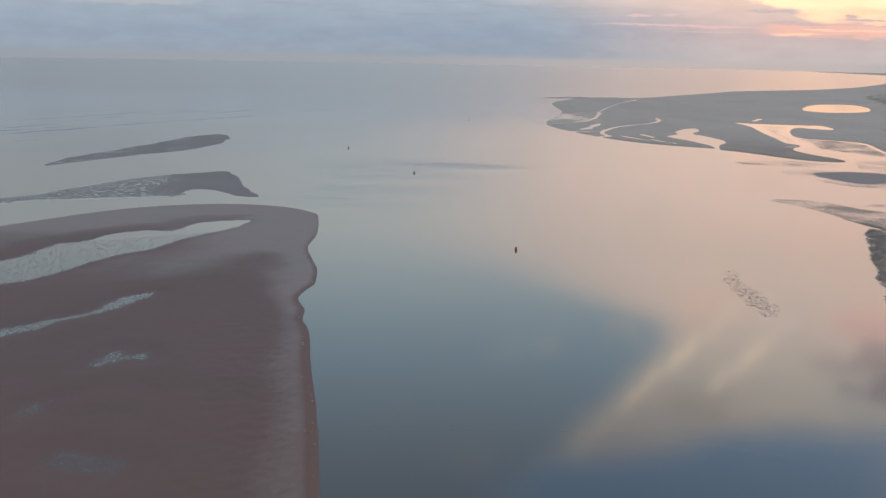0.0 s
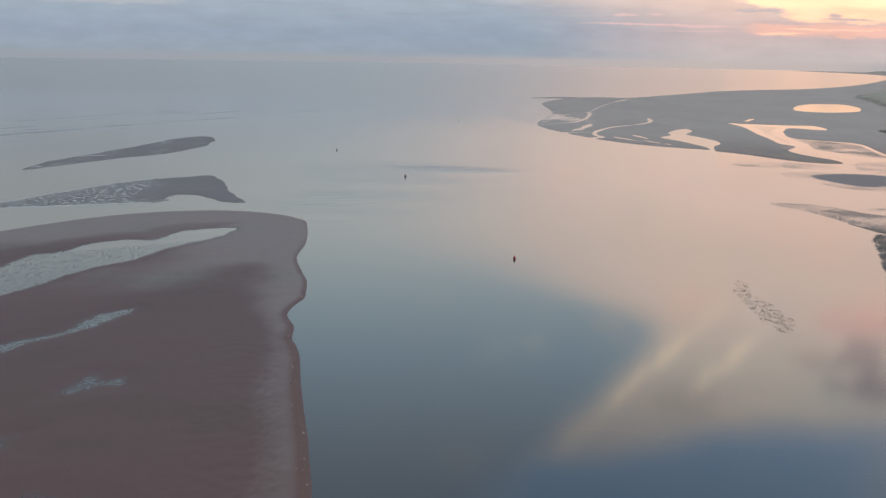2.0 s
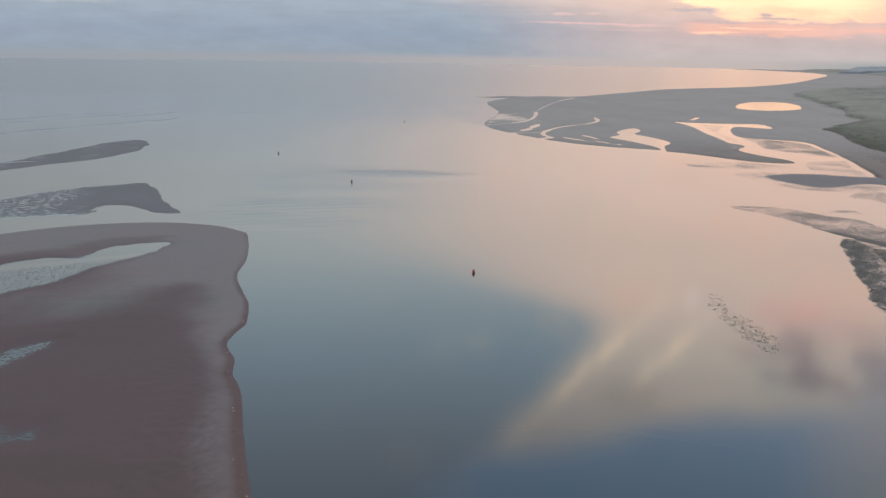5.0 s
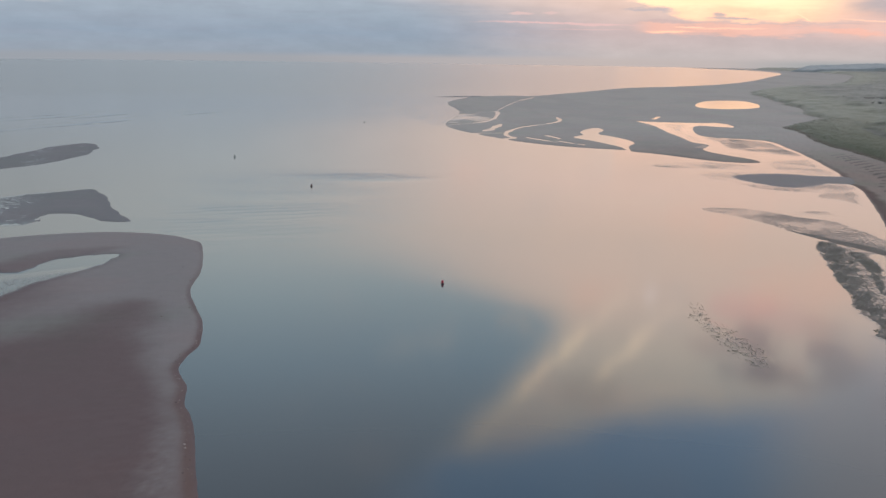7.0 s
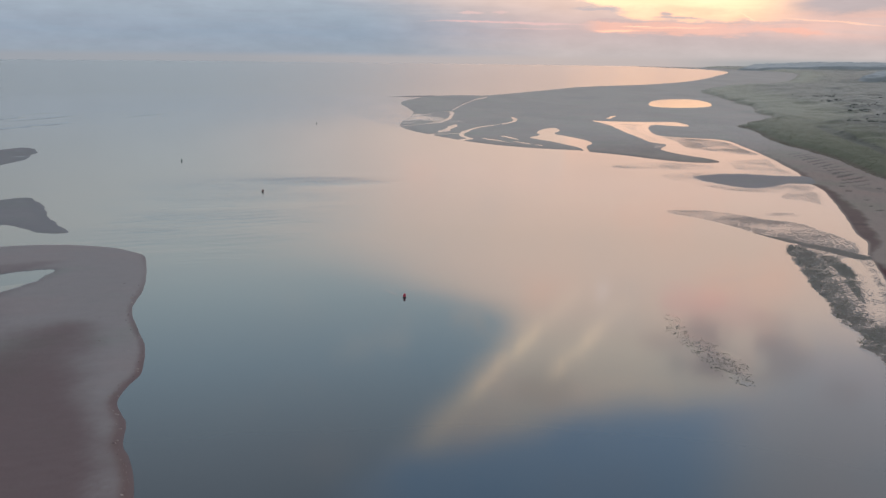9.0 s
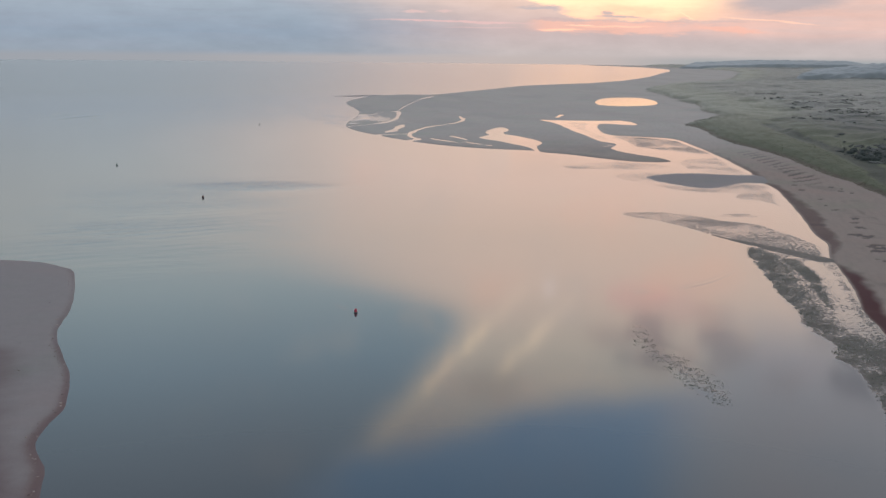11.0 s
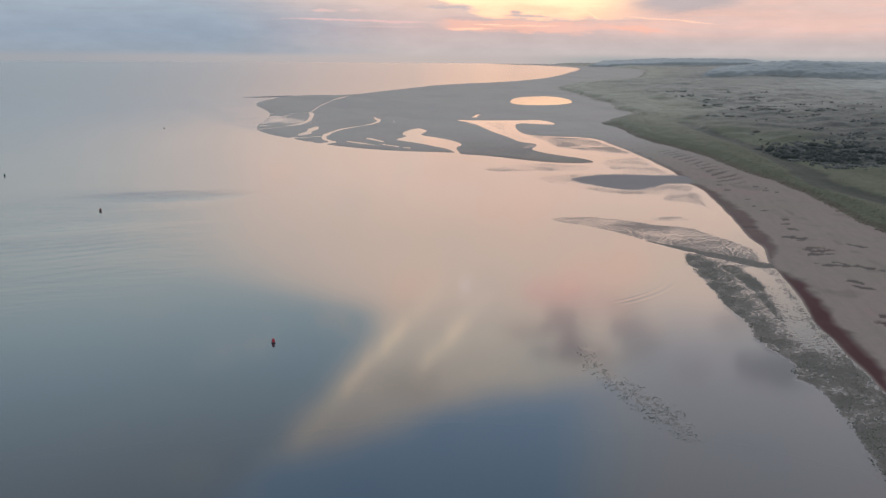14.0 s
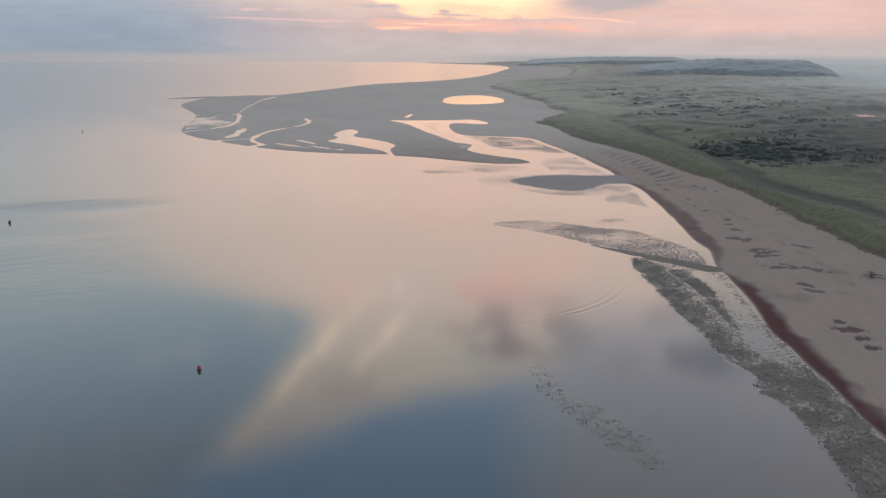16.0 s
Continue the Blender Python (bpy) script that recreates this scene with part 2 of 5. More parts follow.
tone = w.mix(w.math("MULTIPLY", w.step(AZ, -4.0, -24.0), w.step(EL, 2.5, 6.0)), tone, (0.79, 0.79, 0.80), "MULTIPLY")
# the sea's far rim and the far coast in haze, just under the horizon
rim = w.ramp(w.math("DIVIDE", w.math("ADD", AZ, 30.0), 90.0, clamp=True), [(0.0, (0.315, 0.35, 0.40)), (0.30, (0.365, 0.38, 0.415)), (0.52, (0.56, 0.485, 0.465)), (0.60, (0.55, 0.48, 0.465)), (0.66, (0.40, 0.41, 0.42)), (1.0, (0.38, 0.41, 0.44))])
lumps = w.noise(w.stretch(angles, 0.35, 1.1, 1.0), 0.9, 6.0, 0.62)
shade = w.math("ADD", 1.0, w.math("MULTIPLY", w.math("SUBTRACT", lumps, 0.5), w.math("MULTIPLY", w.step(EL, 12.0, 3.0), 0.32)))
tone = w.mix(1.0, tone, w.xyz(shade, shade, shade), "MULTIPLY")
tone = w.mix(w.step(EL, 0.0, -0.45), tone, rim)
back = w.add("ShaderNodeBackground")
w.put(back.inputs[0], tone)
back.inputs[1].default_value = 1.0
w.put(w.add("ShaderNodeOutputWorld").inputs[0], back.outputs[0])


# ---- arithmetic for land forms ----
GRID = np.random.default_rng(7)
PERM = np.concatenate([GRID.permutation(256)] * 2)
TURNS = GRID.random(256) * 2 * np.pi


def perlin(x, y):
    xi, yi = np.floor(x).astype(np.int64), np.floor(y).astype(np.int64)
    fx, fy = x - xi, y - yi
    u, v = fx ** 3 * (fx * (fx * 6 - 15) + 10), fy ** 3 * (fy * (fy * 6 - 15) + 10)

    def corner(i, j):
        g = TURNS[PERM[PERM[(xi + i) & 255] + ((yi + j) & 255)]]
        return np.cos(g) * (fx - i) + np.sin(g) * (fy - j)
    a = corner(0, 0) * (1 - u) + corner(1, 0) * u
    b = corner(0, 1) * (1 - u) + corner(1, 1) * u
    return (a * (1 - v) + b * v) * 1.5


def fbm(x, y, size, octaves=4, seed=0.0):
    """Cloudy noise of about -1 to 1 whose largest forms are size metres across."""
    total, gain = np.zeros_like(x), 0.5
    for k in range(octaves):
        total += gain * perlin(x / size * 2 ** k + seed + 17.3 * k, y / size * 2 ** k - seed + 5.1 * k)
        gain *= 0.5
    return total


def smooth(x, lo, hi):
    s = np.clip((x - lo) / (hi - lo), 0, 1)
    return s * s * (3 - 2 * s)


def curve(points, n=5, closed=True):
    """A smooth line through the points (centripetal, so that it does not loop)."""
    p = np.array(points, float)
    out, count = [], len(p)
    for i in range(count if closed else count - 1):
        q = [p[(i + k) % count] if closed else p[min(max(i + k, 0), count - 1)] for k in (-1, 0, 1, 2)]
        for s in np.arange(n) / n:
            d = [max(np.linalg.norm(q[k + 1] - q[k]), 1e-3) ** 0.5 for k in range(3)]
            m1 = (q[1] - q[0]) / d[0] - (q[2] - q[0]) / (d[0] + d[1]) + (q[2] - q[1]) / d[1]
            m2 = (q[2] - q[1]) / d[1] - (q[3] - q[1]) / (d[1] + d[2]) + (q[3] - q[2]) / d[2]
            m1, m2 = m1 * d[1], m2 * d[1]
            out.append((2 * s ** 3 - 3 * s ** 2 + 1) * q[1] + (s ** 3 - 2 * s ** 2 + s) * m1 + (3 * s ** 2 - 2 * s ** 3) * q[2] + (s ** 3 - s ** 2) * m2)
    if not closed:
        out.append(p[-1])
    return np.array(out)


def far_from(x, y, line, closed):
    """Distance to a line, and whether inside it."""
    best, inside = np.full(x.shape, 1e18), np.zeros(x.shape, bool)
    ends = np.roll(line, -1, 0) if closed else line[1:]
    for (ax, ay), (bx, by) in zip(line if closed else line[:-1], ends):
        dx, dy = bx - ax, by - ay
        s = np.clip(((x - ax) * dx + (y - ay) * dy) / max(dx * dx + dy * dy, 1e-9), 0, 1)
        np.minimum(best, (x - ax - s * dx) ** 2 + (y - ay - s * dy) ** 2, out=best)
        if closed and ay != by:
            inside ^= ((ay > y) != (by > y)) & (x < dx * (y - ay) / dy + ax)
    return np.sqrt(best), inside


def depth_in(x, y, line, reach=60.0):
    """Metres inside a closed line, negative outside; beyond reach only roughly."""
    lo, hi = line.min(0) - reach, line.max(0) + reach
    near = (x > lo[0]) & (x < hi[0]) & (y > lo[1]) & (y < hi[1])
    out = np.full(x.shape, -float(reach))
    if near.any():
        d, inside = far_from(x[near], y[near], line, True)
        out[near] = np.where(inside, d, -d)
    return out


def along(x, y, points, reach=40.0):
    """Metres from an open line."""
    line = curve(points, 4, False)
    lo, hi = line.min(0) - reach, line.max(0) + reach
    near = (x > lo[0]) & (x < hi[0]) & (y > lo[1]) & (y < hi[1])
    out = np.full(x.shape, float(reach))
    if near.any():
        out[near] = far_from(x[near], y[near], line, False)[0]
    return out


def sheet(name, x, y, z, keep, material, label, category, extra=None, shade=True):
    """A land form from a grid of heights; only the cells marked keep."""
    rows, cols = x.shape
    idx = np.arange(rows * cols).reshape(rows, cols)
    quads = np.stack([idx[:-1, :-1], idx[1:, :-1], idx[1:, 1:], idx[:-1, 1:]], -1)[keep]
    used, back_idx = np.unique(quads, return_inverse=True)
    verts = np.stack([x.ravel(), y.ravel(), z.ravel()], 1)[used]
    faces = back_idx.reshape(-1, 4)
    ax, ay = verts[faces[0, 1]] - verts[faces[0, 0]], verts[faces[0, 3]] - verts[faces[0, 0]]
    if ax[0] * ay[1] - ax[1] * ay[0] < 0:
        faces = faces[:, ::-1]
    me = bpy.data.meshes.new(name)
    me.vertices.add(len(verts))
    me.vertices.foreach_set("co", verts.ravel())
    me.loops.add(faces.size)
    me.loops.foreach_set("vertex_index", faces.ravel().astype(np.int32))
    me.polygons.add(len(faces))
    me.polygons.foreach_set("loop_start", np.arange(0, faces.size, 4, dtype=np.int32))
    me.polygons.foreach_set("use_smooth", np.full(len(faces), shade))
    me.update(calc_edges=True)
    for key, values in (extra or {}).items():
        me.attributes.new(key, "FLOAT", "POINT").data.foreach_set("value", values.ravel()[used].astype(np.float32))
    me.materials.append(material)
    return tagged(new(name, me), label, category, kind="structure")


def cells(mask):
    """Cells of a grid of which any corner is marked."""
    return mask[:-1, :-1] | mask[1:, :-1] | mask[1:, 1:] | mask[:-1, 1:]


def grid_over(line, step, margin=6.0, turn=0.0):
    lo, hi = line.min(0) - margin, line.max(0) + margin
    return np.meshgrid(np.arange(lo[0], hi[0], step), np.arange(lo[1], hi[1], step), indexing="ij")


# ---- materials ----
def material(name):
    m = bpy.data.materials.new(name)
    m.use_nodes = True
    n = Net(m.node_tree)
    bsdf = n.add("ShaderNodeBsdfPrincipled")
    n.put(n.add("ShaderNodeOutputMaterial").inputs[0], bsdf.outputs[0])
    place = n.add("ShaderNodeNewGeometry").outputs["Position"]
    return m, n, bsdf, place


def attribute(n, name):
    a = n.add("ShaderNodeAttribute", attribute_name=name)
    return a.outputs["Fac"]


def sand_material(name, dry, wet, red=(0.10, 0.038, 0.038), shine=0.12, hazed_sand=None, lined=0.0, cell=3.6, patchy=0.28, soft=0.2, aspect=0.5):
    """Sand: pale where dry, dark where wet, red-brown where silt lies, mirror-like under thin films of water."""
    m, n, b, place = material(name)
    broad = n.noise(n.stretch(place, 0.6, 1.4, 1.0, 30), 0.035, 5.0)
    mid = n.noise(place, 0.35, 5.0, 0.6)
    grain = n.noise(place, 4.0, 3.0, 0.6)
    damp = n.math("ADD", attribute(n, "wet"), n.math("MULTIPLY", n.math("SUBTRACT", broad, 0.5), 0.55))
    damp = n.step(n.math("ADD", damp, n.math("MULTIPLY", n.math("SUBTRACT", mid, 0.5), 0.14)), 0.1, 0.95)
    if hazed_sand:
        # greyer, paler sand towards the far spit, haze put into its colour
        away = attribute(n, "hazed_sand")
        dry, wet = n.mix(away, dry, hazed_sand), n.mix(away, wet, tuple(0.76 * c for c in hazed_sand))
    col = n.mix(damp, dry, wet)
    if lined:
        # wind-blown streaks along the shore
        drawn = n.noise(n.stretch(n.stretch(place, 1.0, 1.0, 1.0, 29), 1.0, 0.14, 1.0), 0.42, 6.0, 0.72)
        col = n.mix(n.math("MULTIPLY", n.step(drawn, 0.42, 0.66), lined), col, (0.66, 0.66, 0.67), "MULTIPLY")
    col = n.mix(attribute(n, "red"), col, red)
    col = n.mix(n.math("MULTIPLY", n.math("SUBTRACT", mid, 0.3), 0.4), col, (0.66, 0.64, 0.64), "MULTIPLY")
    col = n.mix(n.math("MULTIPLY", grain, 0.3), col, (0.72, 0.7, 0.69), "MULTIPLY")
    # broad stains, redder and greener
    stain = n.noise(n.stretch(place, 0.7, 1.0, 1.0), 0.03, 4.0, 0.6)
    col = n.mix(n.step(stain, 0.5, 0.68), col, (1.03, 0.985, 0.98), "MULTIPLY")
    col = n.mix(n.step(stain, 0.5, 0.34), col, (0.93, 0.99, 0.95), "MULTIPLY")
    fleck = n.noise(place, 1.6, 4.0, 0.75)
    col = n.mix(n.math("MULTIPLY", n.step(fleck, 0.58, 0.72), 0.5), col, (0.72, 0.70, 0.70), "MULTIPLY")
    # water lying between the sand ripples
    wide = n.noise(n.stretch(place, 0.55, 1.0, 1.0, 28), 0.30, 3.0, 0.55, 0.2)
    small = n.noise(n.stretch(place, aspect, 1.0, 1.0, 22), cell, 4.0, 0.72)
    level = n.math("ADD", n.math("MULTIPLY", wide, patchy), n.math("MULTIPLY", small, 1.0 - patchy))
    level = n.math("DIVIDE", n.math("SUBTRACT", level, 0.32), 0.36)
    film = n.step(n.math("ADD", level, n.math("SUBTRACT", n.math("MULTIPLY", attribute(n, "film"), 1.7), 1.35)), 0.02 - soft, 0.02 + soft)
    n.put(b.inputs["Base Color"], n.mix(film, col, (0.029, 0.036, 0.040)))
    n.put(b.inputs["Roughness"], n.math("ADD", n.math("MULTIPLY", n.math("SUBTRACT", 1.0, film), n.math("SUBTRACT", 0.88, n.math("MULTIPLY", damp, 0.3))), 0.07))
    b.inputs["IOR"].default_value = 1.333
    n.put(b.inputs["Specular IOR Level"], n.math("ADD", n.math("ADD", shine, n.math("MULTIPLY", attribute(n, "gleam"), 0.4)), n.math("MULTIPLY", film, 0.5 - shine)))
    ridge = n.noise(n.stretch(place, 1.0, 0.35, 1.0, 62), 1.1, 3.0, 0.5, 0.6)
    n.put(b.inputs["Normal"], n.bump(n.math("ADD", ridge, n.math("MULTIPLY", grain, 0.4)), n.math("MULTIPLY", n.math("SUBTRACT", 1.0, film), 0.35), 0.12))
    return m


SAND = sand_material("damp_sand", (0.232, 0.208, 0.198), (0.134, 0.095, 0.092), (0.145, 0.092, 0.076), cell=1.5, patchy=0.08, soft=0.45, aspect=0.8)
GREY_SAND = sand_material("grey_bar_sand", (0.225, 0.21, 0.205), (0.14, 0.13, 0.13), cell=0.62, patchy=0.08, soft=0.3, aspect=0.8)
MUD = sand_material("wet_mud", (0.120, 0.111, 0.095), (0.082, 0.076, 0.066), shine=0.26, cell=1.1, patchy=0.08, soft=0.38, aspect=0.95)
BEACH_SAND = sand_material("beach_sand", (0.258, 0.209, 0.178), (0.084, 0.069, 0.062), (0.072, 0.033, 0.034), hazed_sand=(0.36, 0.325, 0.288), lined=0.22)


def water_material():
    m, n, b, place = material("estuary_water")
    sep = n.add("ShaderNodeSeparateXYZ")
    n.put(sep.inputs[0], place)
    px, py = sep.outputs[0], sep.outputs[1]

    def zone(cx, cy, rx, ry, turn=0.0, soft=0.7):
        """A soft oval on the water, its long side rx along the bearing turn from east."""
        c, t = math.cos(radians(turn)), math.sin(radians(turn))
        dx, dy = n.math("SUBTRACT", px, cx), n.math("SUBTRACT", py, cy)
        u = n.math("DIVIDE", n.math("ADD", n.math("MULTIPLY", dx, c), n.math("MULTIPLY", dy, t)), rx)
        v = n.math("DIVIDE", n.math("SUBTRACT", n.math("MULTIPLY", dy, c), n.math("MULTIPLY", dx, t)), ry)
        return n.step(n.math("SQRT", n.math("ADD", n.math("MULTIPLY", u, u), n.math("MULTIPLY", v, v))), 1.0, 1.0 - soft)

    broad = n.noise(n.stretch(place, 1.0, 0.4, 1.0, 20), 0.012, 3.0)
    n.put(b.inputs["Base Color"], n.mix(broad, (0.022, 0.030, 0.036), (0.036, 0.042, 0.045)))
    b.inputs["IOR"].default_value = 1.333
    far_out = n.math("MULTIPLY", n.step(py, 700.0, 1500.0), n.step(n.math("SUBTRACT", py, px), 500.0, 1000.0))
    n.put(b.inputs["Roughness"], n.math("ADD", 0.07, n.math("MULTIPLY", far_out, 0.09)))
    swell = n.noise(n.stretch(place, 0.3, 1.0, 1.0, 6), 0.09, 3.0, 0.5)
    ripple = n.noise(n.stretch(place, 0.5, 1.0, 1.0, -14), 0.5, 4.0, 0.6)
    # long low crests of the open sea, broken into short lengths
    crest = n.add("ShaderNodeTexWave", wave_type="BANDS", bands_direction="Y", wave_profile="SIN")
    n.put(crest.inputs["Vector"], n.stretch(place, 1.0, 1.0, 1.0, -60))
    for name, v in (("Scale", 0.013), ("Distortion", 4.0), ("Detail", 3.0), ("Detail Scale", 1.2), ("Detail Roughness", 0.55)):
        crest.inputs[name].default_value = v
    breaks = n.step(n.noise(n.stretch(n.stretch(place, 1.0, 1.0, 1.0, -60), 0.4, 1.0, 1.0), 0.022, 3.0, 0.6), 0.46, 0.62)
    line = n.math("MULTIPLY", n.math("POWER", crest.outputs["Fac"], 9.0), breaks)
    sea = n.math("MAXIMUM", zone(-250, 760, 360, 120, 62, 0.6), n.math("MAXIMUM", n.math("MULTIPLY", zone(-330, 560, 160, 90, 62, 0.7), 0.8), n.math("MULTIPLY", zone(10, 1020, 200, 60, 36, 0.7), 0.7)))
    rough = n.math("MAXIMUM", n.math("MULTIPLY", zone(5, 482, 56, 10, 2), 0.8), n.math("MULTIPLY", zone(-25, 420, 85, 150, -10), 0.6))
    rough = n.math("MAXIMUM", rough, n.math("MULTIPLY", zone(10, 1090, 170, 130, 20), 0.5))
    rough = n.math("MAXIMUM", rough, n.math("MULTIPLY", zone(82, 930, 36, 300, 8), 0.9))
    rough = n.math("MAXIMUM", rough, n.math("MULTIPLY", zone(-118, 500, 22, 110, 8), 0.35))
    rough = n.math("MAXIMUM", rough, n.math("MULTIPLY", zone(-62, 455, 16, 75, 12), 0.5))
    rough = n.math("MULTIPLY", rough, n.step(n.noise(n.stretch(place, 0.25, 1.0, 1.0, 5), 0.05, 4.0, 0.65), 0.35, 0.6))
    # rings left on the still water off the flats
    cx, cy = n.math("SUBTRACT", px, 96.0), n.math("SUBTRACT", py, 325.0)
    ring = n.math("SQRT", n.math("ADD", n.math("MULTIPLY", cx, cx), n.math("MULTIPLY", cy, cy)))
    arcs = n.math("MULTIPLY", n.math("SINE", n.math("MULTIPLY", ring, 2.6)), n.math("MULTIPLY", n.step(ring, 48.0, 50.5), n.step(ring, 56.0, 51.5)))
    arcs = n.math("MULTIPLY", arcs, n.math("MULTIPLY", zone(119, 281, 36, 16, 26, 0.5), n.step(n.noise(place, 0.06, 2.0), 0.35, 0.55)))
    short = n.math("MULTIPLY", n.math("SINE", n.math("MULTIPLY", n.math("SUBTRACT", py, n.math("MULTIPLY", px, 0.6)), 2.4)), zone(109, 341, 11, 1.6, 29, 0.9))
    wake = n.math("MULTIPLY", n.math("SINE", n.math("MULTIPLY", n.math("ADD", px, n.math("MULTIPLY", py, 0.5)), 3.0)), zone(20.3, 275.8, 5.5, 0.8, 118, 0.9))
    short = n.math("ADD", short, wake)
    high = n.math("ADD", n.math("MULTIPLY", swell, n.math("ADD", 0.022, n.math("MULTIPLY", sea, 0.5))), n.math("MULTIPLY", ripple, n.math("ADD", 0.009, n.math("MULTIPLY", rough, 0.55))))
    high = n.math("ADD", high, n.math("MULTIPLY", n.math("MULTIPLY", line, sea), 2.6))
    # short chop over the tide line, and low wavelets fanning off the bank
    chop = n.math("MULTIPLY", n.noise(n.stretch(place, 2.0, 1.0, 1.0, 4), 0.13, 4.0, 0.65), n.math("MAXIMUM", zone(6, 474, 58, 18, -6, 0.9), n.math("MULTIPLY", zone(-32, 450, 60, 60, -10), 0.4)))
    high = n.math("ADD", high, n.math("MULTIPLY", chop, 2.2))
    fan = n.add("ShaderNodeTexWave", wave_type="BANDS", bands_direction="Y", wave_profile="SIN")
    n.put(fan.inputs["Vector"], n.stretch(place, 1.0, 1.0, 1.0, -12))
    for name, v in (("Scale", 0.045), ("Distortion", 3.5), ("Detail", 3.0), ("Detail Scale", 0.8), ("Detail Roughness", 0.6)):
        fan.inputs[name].default_value = v
    fanned = n.math("MULTIPLY", zone(-36, 385, 48, 75, -12), n.step(n.noise(n.stretch(place, 0.4, 1.0, 1.0, 10), 0.03, 3.0, 0.6), 0.38, 0.6))
    high = n.math("ADD", high, n.math("MULTIPLY", n.math("MULTIPLY", fan.outputs["Fac"], fanned), 0.22))
    high = n.math("ADD", high, n.math("MULTIPLY", n.math("ADD", arcs, short), 0.032))
    n.put(b.inputs["Normal"], n.bump(high, 1.0, 0.35))
    return m


WATER = water_material()


# ---- ground under the sea, and the water ----
def disc(name, z, rings, mat, label, category):
    bm = bmesh.new()
    last = [bm.verts.new((0, 50, z))] * 96
    for r in rings:
        ring = [bm.verts.new((r * math.sin(2 * math.pi * k / 96), 50 + r * math.cos(2 * math.pi * k / 96), z)) for k in range(96)]
        for k in range(96):
            j = (k + 1) % 96
            bm.faces.new([last[k], ring[j], ring[k]] if last[k] is last[j] else [last[k], last[j], ring[j], ring[k]])
        last = ring
    bmesh.ops.recalc_face_normals(bm, faces=bm.faces)
    me = bpy.data.meshes.new(name)
    bm.to_mesh(me)
    bm.free()
    if me.polygons[0].normal.z < 0:
        me.flip_normals()
    me.materials.append(mat)
    return tagged(new(name, me), label, category, kind="structure")


disc("ground", -4.0, (50, 200, 800, 2000, 4950), SAND, "sandy bed under the river mouth and the sea", "ground")
disc("water", 0.0, (50, 200, 800, 2000, 4900), WATER, "calm grey-blue estuary water mirroring the dawn clouds", "water")

# ---- near sandbank ----
BANK = curve([(-260, 170), (-200, 235), (-150, 293), (-138, 310), (-124, 327), (-107, 339), (-86, 345), (-72, 344), (-58, 338), (-51, 331), (-47.7, 326.5), (-45.3, 315), (-43.3, 301), (-42, 285), (-42.3, 275), (-41.8, 267),
              (-38.5, 253.5), (-36, 244.5), (-34.7, 238), (-34, 231), (-33.5, 224), (-34.9, 218.2), (-35.5, 211), (-34.8, 207.5), (-32.7, 201.8), (-32, 197), (-31.6, 192.8), (-30, 188), (-28.4, 182), (-27.3, 175.5), (-26, 167), (-24.1, 157),
              (-22.6, 149), (-21.2, 142), (-19.5, 132), (-18.2, 124), (-17, 116), (-14, 95), (-10, 60), (-8, 20), (-9, -40), (-12, -150), (-200, -160), (-420, -150), (-420, -40), (-420, 60)])
POOL_LONG = curve([(-70, 311), (-77.5, 309.5), (-86, 304), (-90.5, 290), (-101, 289.6), (-108, 282.4), (-112.5, 271), (-119.5, 266.5), (-122, 252), (-126, 243), (-150, 220), (-140, 190), (-113, 217), (-107.8, 222.3), (-103.7, 229.8), (-100, 240), (-96.2, 250.6), (-88, 261), (-85.4, 269.5), (-80, 282), (-73.3, 292.2), (-70, 303.5)])
POOL_MID = curve([(-72.3, 213.6), (-78, 209.2), (-80.3, 204), (-82, 194.5), (-87, 191), (-91.2, 186.4), (-95.3, 182), (-110, 168), (-104, 162), (-92, 175.3), (-88.3, 180), (-85, 186.7), (-80.7, 191.3), (-76.4, 197), (-73.6, 204.3), (-71, 209)])
POOL_SMALL = curve([(-68, 160), (-67, 168), (-65, 171), (-62, 167), (-59, 170), (-58, 164), (-61, 164), (-63, 162), (-66, 159)])
POOL_LOW = curve([(-72, 136), (-70, 142), (-67, 144), (-67, 136), (-70, 134)])
POOL_LAST = curve([(-59, 118), (-58, 125), (-51, 123), (-45, 121), (-47, 115), (-54, 117)])


def ripples(x, y, size, turn, long=2.6, seed=0.0):
    """Sand ripples: elongated noise along a bearing."""
    c, s = math.cos(radians(turn)), math.sin(radians(turn))
    return fbm((x * c + y * s) / long, (-x * s + y * c), size, 3, seed)


PLAIN = curve([(-44, 246), (-51.9, 260.5), (-63.5, 252), (-68.8, 241), (-72.7, 228), (-83.6, 216.6), (-92.7, 204.4), (-101.3, 194.3), (-300, 90), (-300, -100), (-25, -100), (-25, 60), (-29, 110), (-33, 150), (-37, 180), (-41, 210), (-43, 230)])


